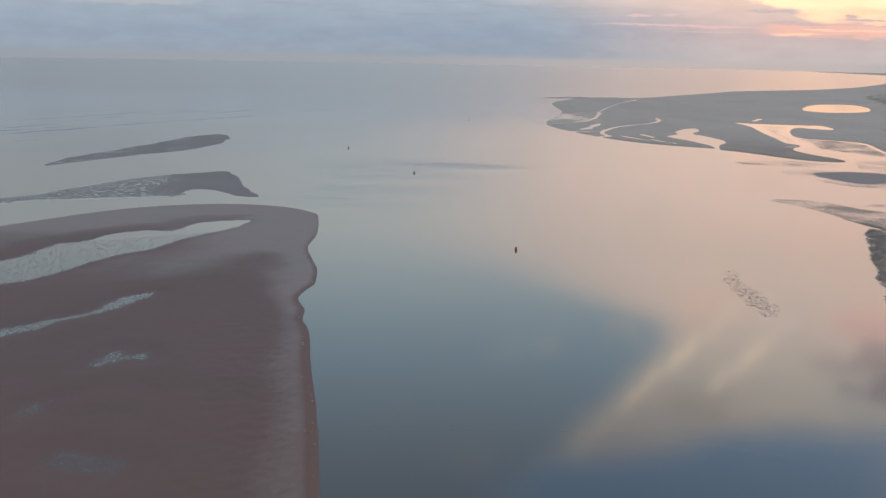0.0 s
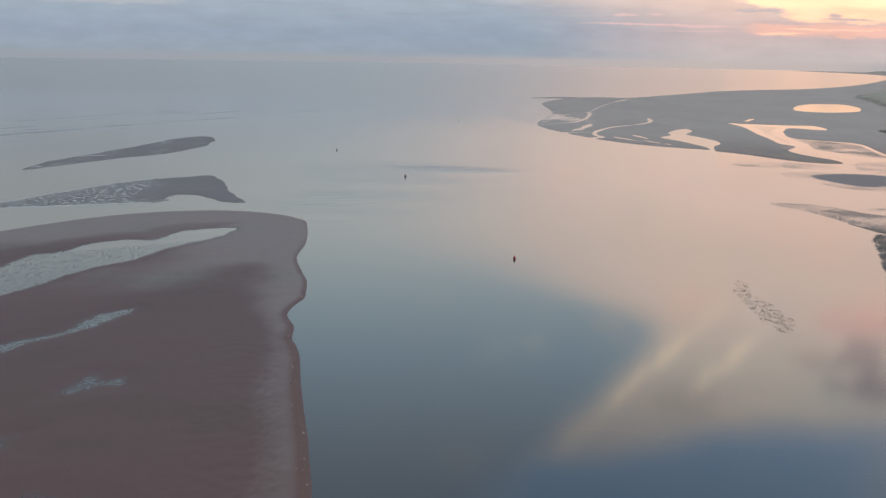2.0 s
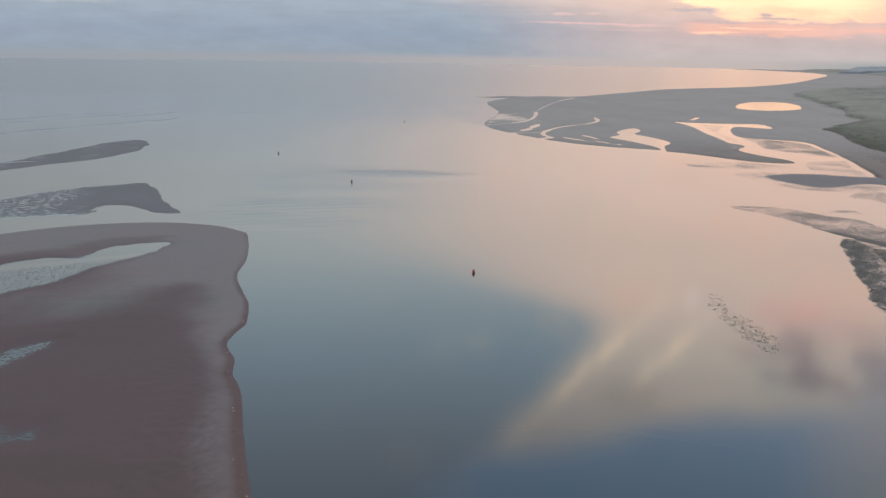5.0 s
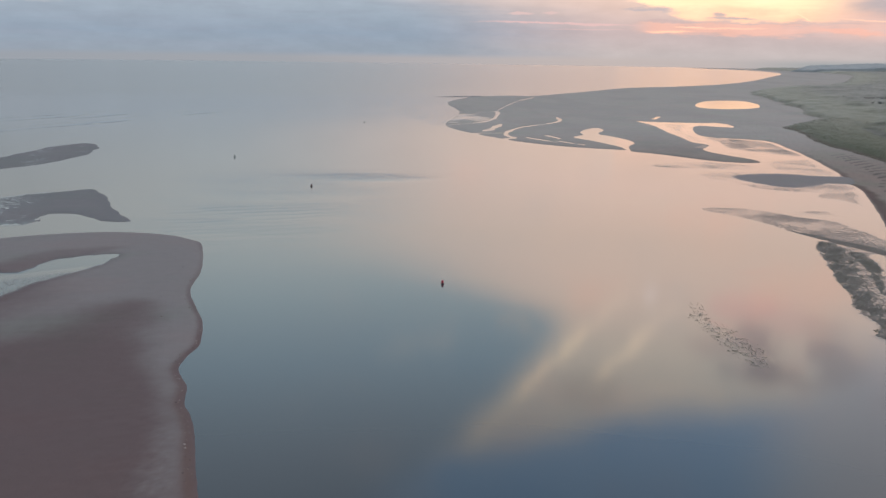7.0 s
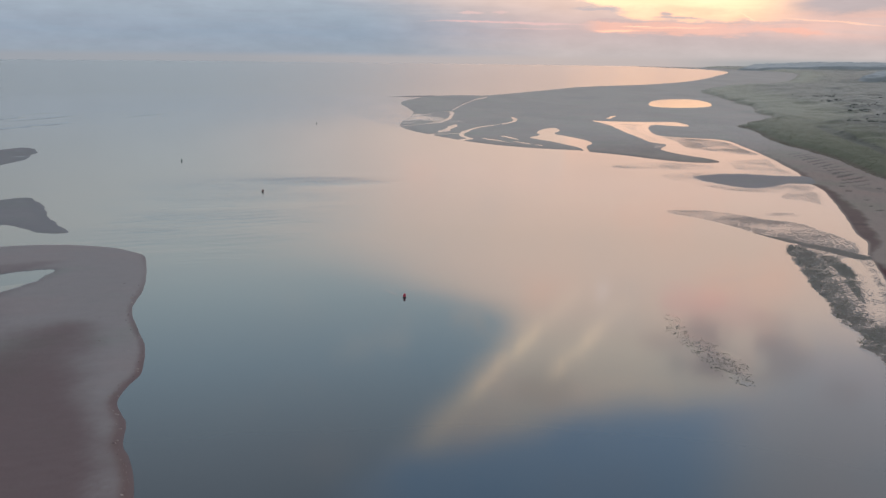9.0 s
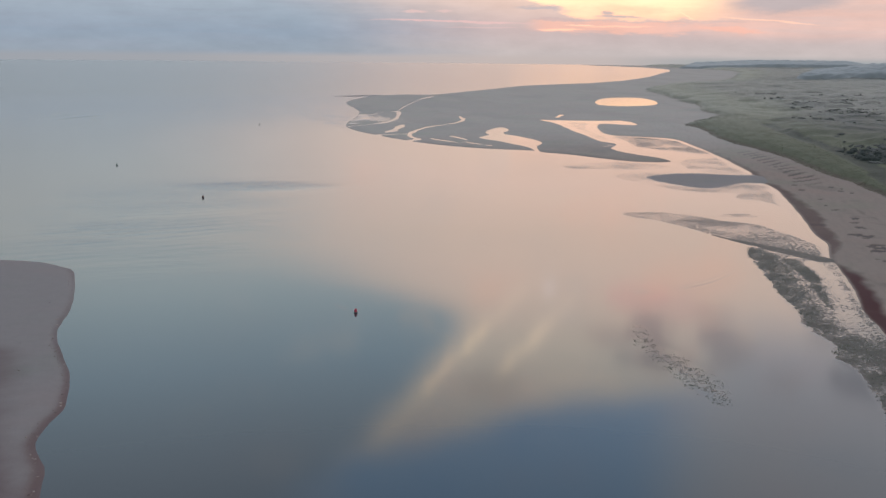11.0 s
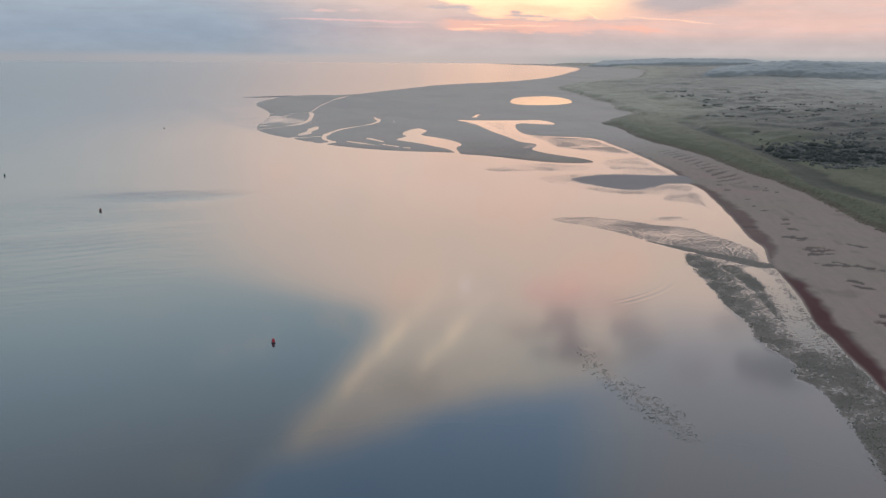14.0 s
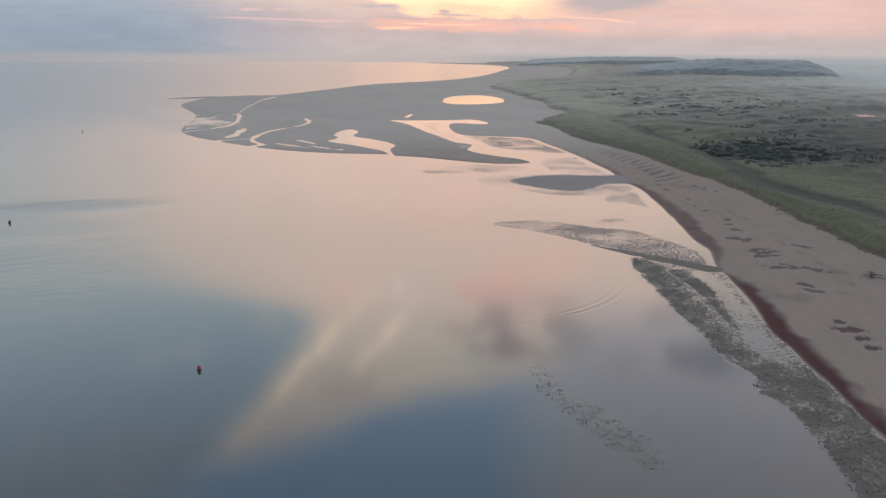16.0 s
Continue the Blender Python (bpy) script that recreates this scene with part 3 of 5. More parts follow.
def near_bank():
    x, y = np.meshgrid(np.concatenate([np.arange(-430, -215, 5.0), np.arange(-215, -2, 0.7)]), np.concatenate([np.arange(-165, 60, 3.0), np.arange(60, 352, 0.7)]), indexing="ij")
    d = depth_in(x, y, BANK, 400) + 0.25 * fbm(x, y, 5, 3)
    z = np.where(d > 0, 0.46 * (1 - np.exp(-d / 2.2)) + 0.0016 * np.clip(d, 0, 60), d * 0.2)
    z = z + 0.05 * fbm(x, y, 22, 4, 3.0) * smooth(d, 3, 12)
    # wave-worn ripples along the channel side
    z = z + 0.26 * ripples(x, y, 2.2, 12, 1.1, 5.0) * smooth(d, 2.0, 4.5) * smooth(d, 26, 8) * smooth(y, 225, 150)
    flats, film = np.zeros_like(x), np.zeros_like(x)
    for line, cover, wander in ((POOL_LONG, 0.66, 1.6), (POOL_MID, 0.62, 1.2), (POOL_SMALL, 0.56, 0.8), (POOL_LOW, 0.46, 1.2), (POOL_LAST, 0.47, 1.4)):
        p = depth_in(x, y, line, 50) + wander * fbm(x, y, 7, 3, 8.0)
        f = smooth(p, -6, 1.5)
        flats = np.maximum(flats, f * 0.75)
        film = np.maximum(film, cover * smooth(p, -2.6, 2.2))
        z = np.where(p > -6, z * (1 - f) + 0.10 * f, z)
        if line is POOL_LONG:
            deep = smooth(y - 0.5 * (x + 90), 280, 300) * smooth(p, -1.5, 0.5)
            z = z - 0.25 * deep
            film = np.maximum(film, smooth(y - 0.5 * (x + 90), 270, 290) * smooth(p, -1.5, 0.5))
    north = smooth(y - 312 - 1.29 * (x + 71), -4, 10)
    flats = np.maximum(flats, 0.9 * north * smooth(depth_in(x, y, POOL_LONG, 50) + 3 * fbm(x, y, 20, 3, 9.0), -15, -6))
    plain = smooth(depth_in(x, y, PLAIN, 100) + 6 * fbm(x, y, 35, 4, 6.0), -8, 9)
    wet = np.clip(0.06 + (0.72 - 0.3 * smooth(y, 250, 300)) * smooth(d, 2.2, 0.2) + 0.6 * flats + (0.95 - 0.2 * smooth(y, 190, 240)) * plain + 0.75 * smooth(y, 245, 165) * (1 - 0.4 * smooth(d, 18, 5)), 0, 1.1)
    # wet also carries rippled tone that stands in for shading on the sand ripples
    wet = wet + 0.55 * smooth(x, -58, -88) * smooth(y, 300, 265) + 0.34 * ripples(x, y, 1.5, 25, 0.8, 5.0) * smooth(d, 2.0, 4.5) * smooth(d, 22, 6) * smooth(y, 215, 150) - 0.08 * smooth(d, 12, 3) * smooth(d, 2, 4)
    red = 0.6 * smooth(d, 2.8, 1.4) * smooth(d, 0.3, 1.0) * smooth(y, 240, 150) + 0.4 * smooth(y, 190, 120)
    sheet("sandbank", x, y, z, cells(z > -0.35), SAND, "low damp grey-brown sandbank with shallow tidal pools", "sandbank", {"wet": wet, "red": red, "film": film, "gleam": 0.5 * smooth(y, 220, 340)})


near_bank()


def low_bar(name, points, step, top, label, film=None, mat=SAND, wetness=0.6, slope=0.06, ragged=1.0, margin=8.0, form=24.0):
    line = curve(points)
    x, y = grid_over(line, step, margin)
    d = depth_in(x, y, line, 80) + ragged * fbm(x, y, form, 3, 1.5)
    z = np.where(d > 0, top * (1 - np.exp(-d * slope / max(top, 0.01))), d * slope)
    wet = np.clip(wetness + 0.5 * smooth(d, 6, 0), 0, 1.1)
    sheen = film(x, y, d) if film else np.zeros_like(x)
    z = np.where((sheen > 0.4) & (d > -3), np.maximum(z, 0.02), z)
    sheet(name, x, y, z, cells(z > -0.2), mat, label, "sandbank", {"wet": wet, "red": np.zeros_like(x), "film": sheen, "gleam": np.full(x.shape, 0.8 if mat is GREY_SAND else 0.0)})


def half_flooded(x, y, d):
    part = smooth(x + 0.2 * (y - 380) + 18 * fbm(x, y, 26, 4, 12.0), -104, -128)
    return part * (1.02 - 0.55 * smooth(d, -2.5, 3)) * (d > -3)


def washed(x, y, d):
    return 0.5 * smooth(fbm(x, y, 14, 4, 6.0), -0.05, 0.35) * smooth(d, 0, 4) + 0.3 * smooth(y, 560, 470)


low_bar("sandbar", [(-76.6, 363), (-85, 380), (-95, 408), (-103, 430.5), (-109.4, 440), (-121.4, 432), (-133, 424.5), (-143, 413), (-151, 399), (-158, 384), (-164, 370), (-170, 356), (-196, 328), (-190, 312), (-162.5, 343), (-148.6, 348.5), (-134.4, 353), (-122, 358), (-112.5, 363), (-108.8, 380), (-99.6, 379), (-86.5, 365)],
        0.7, 0.35, "grey sandbar half awash with rippled sand", half_flooded, mat=GREY_SAND, ragged=2.2, form=16.0)
low_bar("sandbar", [(-149.7, 619), (-146, 583), (-149.4, 547), (-162, 519.5), (-174, 505), (-183.4, 487), (-193, 470), (-204, 448), (-207, 462), (-203, 495), (-196.5, 523), (-189, 550), (-182, 584), (-173.7, 622), (-162, 634)],
        1.6, 0.3, "long low grey sandbar washed by the sea", washed, mat=GREY_SAND, ragged=4.0, form=22.0)

low_bar("sandbar", [(137, 1270), (164, 1291), (206, 1308), (202, 1286), (163, 1262)],
        2.0, 0.15, "thin low sandbar trailing off the spit", mat=GREY_SAND, wetness=0.5, slope=0.03, ragged=3.0)

# ---- mainland: spit, beach and dunes ----
NORTH_SHORE = [(135, 1131), (168, 1230), (199, 1291), (250, 1322), (279, 1313), (349, 1398), (439, 1519), (532, 1648), (612, 1716), (714, 1789), (864, 1946), (1046, 2198), (1303, 2614), (1670, 3248), (1830, 3800), (1900, 4700)]
CREEK = [(256, 469), (273, 516), (288, 563.5), (300.6, 612), (309.4, 658.6), (294.4, 673), (277, 689), (282, 722), (302.6, 776), (317.3, 795.6), (328.8, 782), (340, 778), (347, 825.4), (327.6, 825.4), (288, 836), (275, 844.4),
         (276, 810.5), (264.3, 744), (253.3, 671), (249, 647), (253.3, 630), (236.3, 600), (237.6, 570), (243.8, 547)]
CHANNEL_SHORE = [(242, 531), (234, 529), (222, 533), (211, 546), (196, 574), (184, 588), (183, 595), (157, 611), (135, 633), (120, 659), (111, 684), (99, 721), (90, 769), (94, 818), (112, 890), (127, 972)]
WATERLINE = [(70, -150), (88, 60), (98, 130), (108, 172), (116.9, 195), (120, 201), (127, 215), (132, 226), (136.8, 235), (141, 245), (149, 257.5), (160, 275), (165.5, 285.5), (170.5, 296), (179, 308.5), (185.4, 318.5), (190, 330), (197, 343), (209.4, 366), (223.5, 394), (236.5, 420), (243.5, 440), (244, 448)]
MAINLAND = curve(NORTH_SHORE + [(4700, 4700), (4700, -150)] + WATERLINE + CREEK + CHANNEL_SHORE, 3)
DUNE_FOOT = [(172, 0), (184, 150), (203, 235), (223, 284.7), (231.8, 306.7), (242.5, 328.4), (252.2, 351), (266.8, 381), (280.8, 413.6), (287.6, 432.7), (293.9, 456.6), (306, 494.8), (322.4, 543), (331.7, 586), (340.3, 633), (368.8, 715), (388.3, 771), (430, 826), (474, 874), (544, 1040), (624, 1277), (681, 1441), (804, 1640), (918, 1756), (1043, 1850), (1500, 2500), (1900, 3200)]
DUNES = curve(DUNE_FOOT + [(2300, 4700), (4700, 4700), (4700, 0)], 3)
POND = curve([(437, 1088), (484, 1184), (516, 1221), (552, 1226), (550, 1178), (516, 1088), (484, 1048), (445, 1037), (431, 1054)])
SPIT_POOL = curve([(172, 685), (186, 705), (188, 723), (204, 756), (215, 768), (212, 743), (199, 714), (204, 685), (206, 656), (202, 638), (192, 621), (183, 590), (186, 613), (183, 635), (179, 658), (174, 672)])
RUNNELS = [([(211.8, 894), (202.7, 845), (185.7, 812.6), (155.3, 778), (132.4, 731.6), (124, 699), (125.5, 677.5), (110, 667)], 2.7), ([(202.7, 847), (215, 840)], 2.5), ([(275, 1273), (241, 1199)], 3.2), ([(241, 1199), (198, 1075), (171, 985)], 1.2),
           ([(167, 967), (148, 958), (127.5, 958), (112, 1010)], 4.2), ([(165.6, 958), (146.7, 872.6), (128, 826), (93, 791)], 2.6), ([(138.8, 801.5), (126, 762.5), (113, 732)], 3.8), ([(100, 713), (120, 717.7), (129.6, 722)], 3.0), ([(135.8, 681), (141, 668.5), (148.3, 648)], 3.0),
           ([(154.6, 698), (158.5, 672)], 2.6), ([(153, 656), (159, 640)], 2.2), ([(162, 636), (164, 628.7)], 1.8), ([(100, 856), (123, 873)], 3.2), ([(103, 900), (126, 915), (140, 935)], 3.0), ([(302, 871), (322, 908)], 2.6)]


# slacks between the dune ridges, lowered and darkened
SLACKS = [([(252, 270), (258, 296), (266.8, 322), (273.7, 344.8), (276.8, 361), (282, 381), (290.5, 407), (296, 420), (305, 440)], 4.0), ([(302, 425), (316, 453.4), (330.7, 487.7), (363.7, 558.2), (396, 644), (428, 719)], 4.5)]


def slack(x, y):
    return np.maximum.reduce([smooth(along(x, y, line) + 1.5 * fbm(x, y, 14, 3, 41.0), 2.0 * wide, 0.3 * wide) for line, wide in SLACKS])


def dune_pool(x, y):
    """Squared distance from the little pool in the dunes, 1 on its shore."""
    across, away = (x - 692) * 0.65 - (y - 703) * 0.76, (x - 692) * 0.76 + (y - 703) * 0.65
    return (across / 9.0) ** 2 + (away / 21) ** 2


def land_height(x, y):
    d = depth_in(x, y, MAINLAND, 6000) + 1.0 * fbm(x, y, 25, 4, 2.0)
    dune = depth_in(x, y, DUNES, 6000) + 2.5 * fbm(x, y, 30, 3, 9.0) + 22 * fbm(x, y, 70, 4, 19.0) * smooth(y, 620, 900)
    z = np.where(d > 0, 0.5 * (1 - np.exp(-d / 9.0)) + 2.3 * smooth(dune, -70, 0) * smooth(d, 0, 45), d * 0.06)
    for line, soft in ((POND, 6.0), (SPIT_POOL, 2.5)):
        p = depth_in(x, y, line, 80) + soft * 0.4 * fbm(x, y, 20, 3, 4.0)
        z = np.minimum(z, 0.5 * smooth(p, soft * 0.6, -soft * 2) - 0.12)
    for points, wide in RUNNELS:
        p = along(x, y, points) + wide * (0.25 + 1.0 * fbm(x, y, 22, 4, 5.0))
        z = np.minimum(z, np.where(p < 39, smooth(p, wide * 0.5, wide * 2.2) * 0.5 - 0.1, z))
    inland = np.clip(dune, 0, None)
    hum = 6.5 * np.abs(fbm(x, y, 55, 4, 1.0)) + 7.0 * fbm(x, y, 240, 3, 7.0)
    ridge = 1.2 * smooth(dune, 0, 3) + 2.0 * smooth(dune, 2, 10) + 1.4 * smooth(dune, 8, 26) + 2.5 * smooth(dune, 40, 95) - 1.1 * slack(x, y)
    z = z + np.where(dune > 0, ridge + hum * smooth(dune, 8, 70) * (1 - 0.75 * smooth(inland, 500, 900)), 0)
    z = np.where(dune > 6, np.maximum(z, 1.2 + 0.4 * fbm(x, y, 30, 2, 3.0)), z)
    pool = dune_pool(x, y)
    z = np.where(pool < 20, 3.4 + (z - 3.4) * smooth(pool, 1.5, 20), z)
    # wooded rise behind the dunes
    across, deep = (x - 1530) * 0.76 - (y - 1880) * 0.65, (x - 1530) * 0.65 + (y - 1880) * 0.76
    rise = smooth(np.abs(across), 290, 190) * smooth(np.abs(deep), 230, 80) * (31 - 8 * smooth(across, -100, 250) + 5 * fbm(x, y, 120, 3, 2.0))
    far_across, far_deep = x * 0.83 - (y - 60) * 0.56, x * 0.56 + (y - 60) * 0.83
    head = smooth(np.abs(far_deep - 4300), 420, 150) * smooth(far_across, -560, -330) * smooth(far_across, 420, 250) * (21 + 5 * fbm(x, y, 300, 2, 4.0))
    return np.where(d > 0, z + (rise + head) * smooth(inland, 100, 400), z), d, dune


def mainland():
    bearing = np.concatenate([np.arange(4, 54, 0.07), np.arange(54, 120, 1.0)])
    radius = np.exp(np.concatenate([np.arange(math.log(75), math.log(420), 0.0042), np.arange(math.log(420), math.log(4850), 0.0085)]))
    b, r = np.meshgrid(np.radians(bearing), radius, indexing="ij")
    x, y = r * np.sin(b), 60 + r * np.cos(b)
    z, d, dune = land_height(x, y)
    spit = (y > 500) & (x < 283 + np.clip(y - 840, -400, 4000) * np.where(y > 840, 0.52, 0.12))
    shown = cells(z > -0.3)
    grass = cells(dune > 0) & shown
    is_spit = cells(spit) & shown & ~grass
    beach = shown & ~grass & ~is_spit
    flat_wet = np.clip(0.28 + 1.1 * fbm(x * 0.8 - y * 0.25, y * 0.3 + x * 0.3, 70, 5, 3.0) + 0.25 * smooth(np.abs(fbm(x * 0.9 - y * 0.2, y * 0.3 + x * 0.2, 130, 4, 31.0)), 0.12, 0.0) + 0.4 * smooth(d, 9, 0), 0, 0.8)
    zero = np.zeros_like(x)
    far = smooth(y, 520, 640)
    ooze = np.exp(-((x - 120 + 0.25 * (y - 870)) / 42) ** 2 - ((y - 880) / 95) ** 2)
    film = np.clip(0.62 * ooze + 0.5 * smooth(d, 16, 3) * smooth(fbm(x, y, 30, 3, 17.0), -0.1, 0.3), 0, 0.62) * smooth(d, -1, 1)
    sheet("sand_spit", x, y, z, is_spit, BEACH_SAND, "wide flat sand spit cut by tidal runnels and pools", "sand spit", {"wet": flat_wet, "red": zero, "gleam": far, "film": film, "hazed_sand": smooth(y, 440, 760)})
    edge = d + 2.6 * fbm(x, y, 13, 4, 11.0)
    width = np.interp(y, [205, 225, 238, 252, 280, 291, 299, 306, 318, 330, 366, 402, 450], [3.2, 3.7, 5.0, 4.6, 3.6, 0.3, 0.3, 1.5, 3.6, 5.6, 6.4, 3.8, 2.6])
    band = smooth(edge - width, 1.4, -1.2) * smooth(d, 0.3, 1.2) * (0.5 + 0.5 * smooth(y, 310, 270)) * smooth(y, 560, 430)
    cusps = smooth(np.sin((y - 0.5 * x) * 0.75 + 4 * fbm(x, y, 30, 2, 6.0)), 0.1, 0.9) * smooth(y, 420, 450) * smooth(y, 590, 560) * smooth(d, 15, 18) * smooth(d, 36, 24)
    hollows = np.zeros_like(x)
    for hx, hy, hl, hw, turn in HOLLOWS:
        c, t = math.cos(radians(turn)), math.sin(radians(turn))
        u, v = ((x - hx) * c + (y - hy) * t) / hl, ((y - hy) * c - (x - hx) * t) / hw
        hollows = np.maximum(hollows, smooth(u * u * 1.5 + v * v * 0.6 + 4.0 * fbm(x, y, 3.2, 4, hx), 1.5, 0.3))
    wet = 0.45 * smooth(edge + 3 * fbm(x, y, 9, 3, 3.0) - width, 3.0, 0.0) * smooth(d, 0, 1) + 0.35 * smooth(fbm(x, y, 18, 4, 15.0), 0.12, 0.4)
    tracks = smooth(np.abs(depth_in(x, y, DUNES, 200) + 21 + 5 * fbm(x, y, 40, 3, 22.0)), 2.4, 0.4) * smooth(fbm(x, y, 9, 3, 23.0), -0.12, 0.2)
    wet = np.maximum(wet, 0.38 * tracks * smooth(y, 420, 380))
    wet = np.clip(np.maximum.reduce([wet, cusps, 1.0 * hollows]), 0, 1.1)
    mixed = smooth(y, 560, 760)
    wet = wet * (1 - mixed) + flat_wet * mixed
    z = z - 0.25 * hollows - 0.2 * cusps
    sheet("beach", x, y, z, beach, BEACH_SAND, "wide pale sand beach with a red-brown wet band", "beach", {"wet": wet, "red": np.maximum(band, 0.5 * hollows * smooth(y, 250, 240)), "gleam": far, "hazed_sand": smooth(y, 440, 760)})
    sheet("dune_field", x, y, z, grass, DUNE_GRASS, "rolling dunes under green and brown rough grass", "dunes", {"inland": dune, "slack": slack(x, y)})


# dark damp hollows on the upper beach: place, half length, half width, turn
HOLLOWS = [(198.0, 308.5, 5.5, 2.6, 20), (194.2, 302.5, 4.5, 1.2, -15), (188.0, 289.8, 5.5, 1.7, -30), (179.0, 272.5, 5.0, 1.1, -68), (176.6, 267.0, 3.0, 0.8, -65), (214.5, 308.0, 5.5, 0.9, -70), (160.8, 245.4, 2.0, 1.2, -70), (158.3, 239.8, 3.4, 1.9, -65), (156.4, 233.6, 2.6, 1.3, -60), (153.0, 228.8, 1.8, 1.0, -60),
           (193.8, 286.0, 7.0, 1.2, -62), (224.6, 354.2, 2.8, 1.1, 60), (218.3, 346.0, 2.4, 0.9, 0), (213.5, 337.5, 3.2, 1.3, -40), (203.8, 325.0, 5.2, 1.9, -60), (229.5, 371.3, 1.8, 1.0, 0), (268.0, 424.0, 5.0, 1.0, -75), (264.5, 413.0, 6.5, 0.9, -68), (256.4, 435.6, 2.8, 0.9, -40), (248.8, 421.0, 3.2, 0.8, -80), (243.3, 404.3, 2.0, 0.9, 0), (240.4, 395.9, 1.8, 0.8, 0), (232.2, 381.3, 1.8, 0.8, 0)]


def dune_material():
    m, n, b, place = material("dune_turf")
    broad = n.noise(place, 0.012, 5.0, 0.6)
    mid = n.noise(place, 0.05, 5.0, 0.65)
    tuft = n.noise(place, 0.4, 4.0, 0.65)
    inland = attribute(n, "inland")
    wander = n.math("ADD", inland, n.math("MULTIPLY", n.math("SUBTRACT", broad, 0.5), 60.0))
    # green marram in front, grey heath behind; far inland colour paled to imitate haze
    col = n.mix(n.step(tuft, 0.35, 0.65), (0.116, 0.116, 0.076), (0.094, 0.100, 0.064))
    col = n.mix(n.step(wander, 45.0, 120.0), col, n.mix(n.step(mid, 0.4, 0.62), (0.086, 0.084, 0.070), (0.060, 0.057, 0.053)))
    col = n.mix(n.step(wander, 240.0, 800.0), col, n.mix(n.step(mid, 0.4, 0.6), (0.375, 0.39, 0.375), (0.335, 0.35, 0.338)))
    trough = n.step(n.math("ADD", attribute(n, "slack"), n.math("MULTIPLY", n.math("SUBTRACT", mid, 0.5), 1.2)), 0.15, 0.75)
    col = n.mix(n.math("MULTIPLY", trough, 0.7), col, (0.042, 0.044, 0.040))
    col = n.mix(n.math("MULTIPLY", n.step(inland, 3.2, 1.2), n.step(tuft, 0.3, 0.6)), col, (0.11, 0.085, 0.066))
    dark = n.math("MULTIPLY", n.step(n.math("ADD", mid, n.math("MULTIPLY", tuft, 0.3)), 0.63, 0.74), n.math("MULTIPLY", n.step(inland, 55.0, 120.0), n.step(inland, 700.0, 350.0)))
    col = n.mix(n.math("MULTIPLY", dark, 0.8), col, (0.055, 0.06, 0.056))
    bare = n.math("MULTIPLY", n.step(n.noise(place, 0.02, 4.0, 0.6), 0.66, 0.76), n.math("MULTIPLY", n.step(inland, 60.0, 150.0), 0.2))
    col = n.mix(bare, col, (0.30, 0.28, 0.26))
    col = n.mix(n.math("MULTIPLY", tuft, 0.35), col, (0.55, 0.56, 0.52), "MULTIPLY")
    n.put(b.inputs["Base Color"], col)
    b.inputs["Roughness"].default_value = 0.95
    b.inputs["Specular IOR Level"].default_value = 0.1
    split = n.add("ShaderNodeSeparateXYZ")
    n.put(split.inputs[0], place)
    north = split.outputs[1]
    # stronger sheen behind and up the coast imitates distance haze on the turf
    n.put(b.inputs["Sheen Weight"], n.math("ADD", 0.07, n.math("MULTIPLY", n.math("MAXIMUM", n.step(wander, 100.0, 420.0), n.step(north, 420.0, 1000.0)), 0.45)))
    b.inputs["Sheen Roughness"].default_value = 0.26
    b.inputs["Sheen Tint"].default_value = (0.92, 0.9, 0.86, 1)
    n.put(b.inputs["Normal"], n.bump(n.math("ADD", tuft, mid), 0.6, 0.6))
    return m


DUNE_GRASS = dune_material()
mainland()

# ---- flats half under water ----
def awash(name, points, step, cover, label, mat=MUD, category="mudflat", seed=1.0, edge=5.0, form=20.0, wander=2.5, bars=None):
    """A flat at water level: bare mud where cover is high, films of water elsewhere."""
    line = curve(points, 4)
    x, y = grid_over(line, step, 5.0)
    d = depth_in(x, y, line, 60) + wander * fbm(x, y, form, 4, seed)
    bare = cover * smooth(d, 0.0, edge) * (0.85 + 0.5 * fbm(x, y, form, 4, seed + 3))
    if bars is not None:
        bare = np.maximum(bare, bars(x, y))
    z = 0.003 + 0.05 * np.clip(bare, 0, 1)
    sheet(name, x, y, z, cells(bare > 0.03), mat, label, category, {"wet": np.full(x.shape, 0.6), "red": np.zeros_like(x), "film": 1.02 - 0.9 * np.clip(bare, 0, 1)})


def mud_ridge(x, y):
    """The solid dark bar inside the curving ridge, widening to the beach."""
    half = np.interp(y, [296, 310, 336], [4.2, 4.0, 1.2])
    return 0.76 * smooth(along(x, y, [(154.8, 335.8), (158.4, 325.6), (161.8, 315.9), (165, 306.8), (168.9, 296.5)]) + 1.4 * fbm(x, y, 7, 3, 2.0) - half, 0.8, -1.2)


low_bar("sandbar", [(198, 475), (219, 484), (233, 481), (245, 474), (262, 468), (252, 440), (243, 443), (236, 446), (220, 436), (210, 433), (202, 440), (196, 459)], 1.0, 0.35, "dark wet sand tongue joined to the beach", lambda x, y, d: 0.6 * smooth(d, 5.0, -0.5), mat=GREY_SAND, wetness=0.75)
awash("mudflat", [(272, 688), (280, 686), (300, 666), (308, 653), (299, 606), (286, 560), (273, 570), (256.5, 608), (265, 649)], 1.0, 0.62, "rippled grey mudflat awash inside the creek", edge=5)
awash("mudflat", [(249, 541), (275, 549), (286, 556), (268, 500), (257, 471), (234, 483), (231, 504)], 1.0, 0.54, "rippled grey mudflat awash beside the creek", seed=2.0, edge=8)
awash("mudflat", [(288, 815), (314, 802), (300, 776), (278, 722), (274, 690), (261, 650), (252, 655), (260, 709), (270, 760)], 1.0, 0.44, "thin rippled sand film in the creek head", seed=11.0, edge=9)
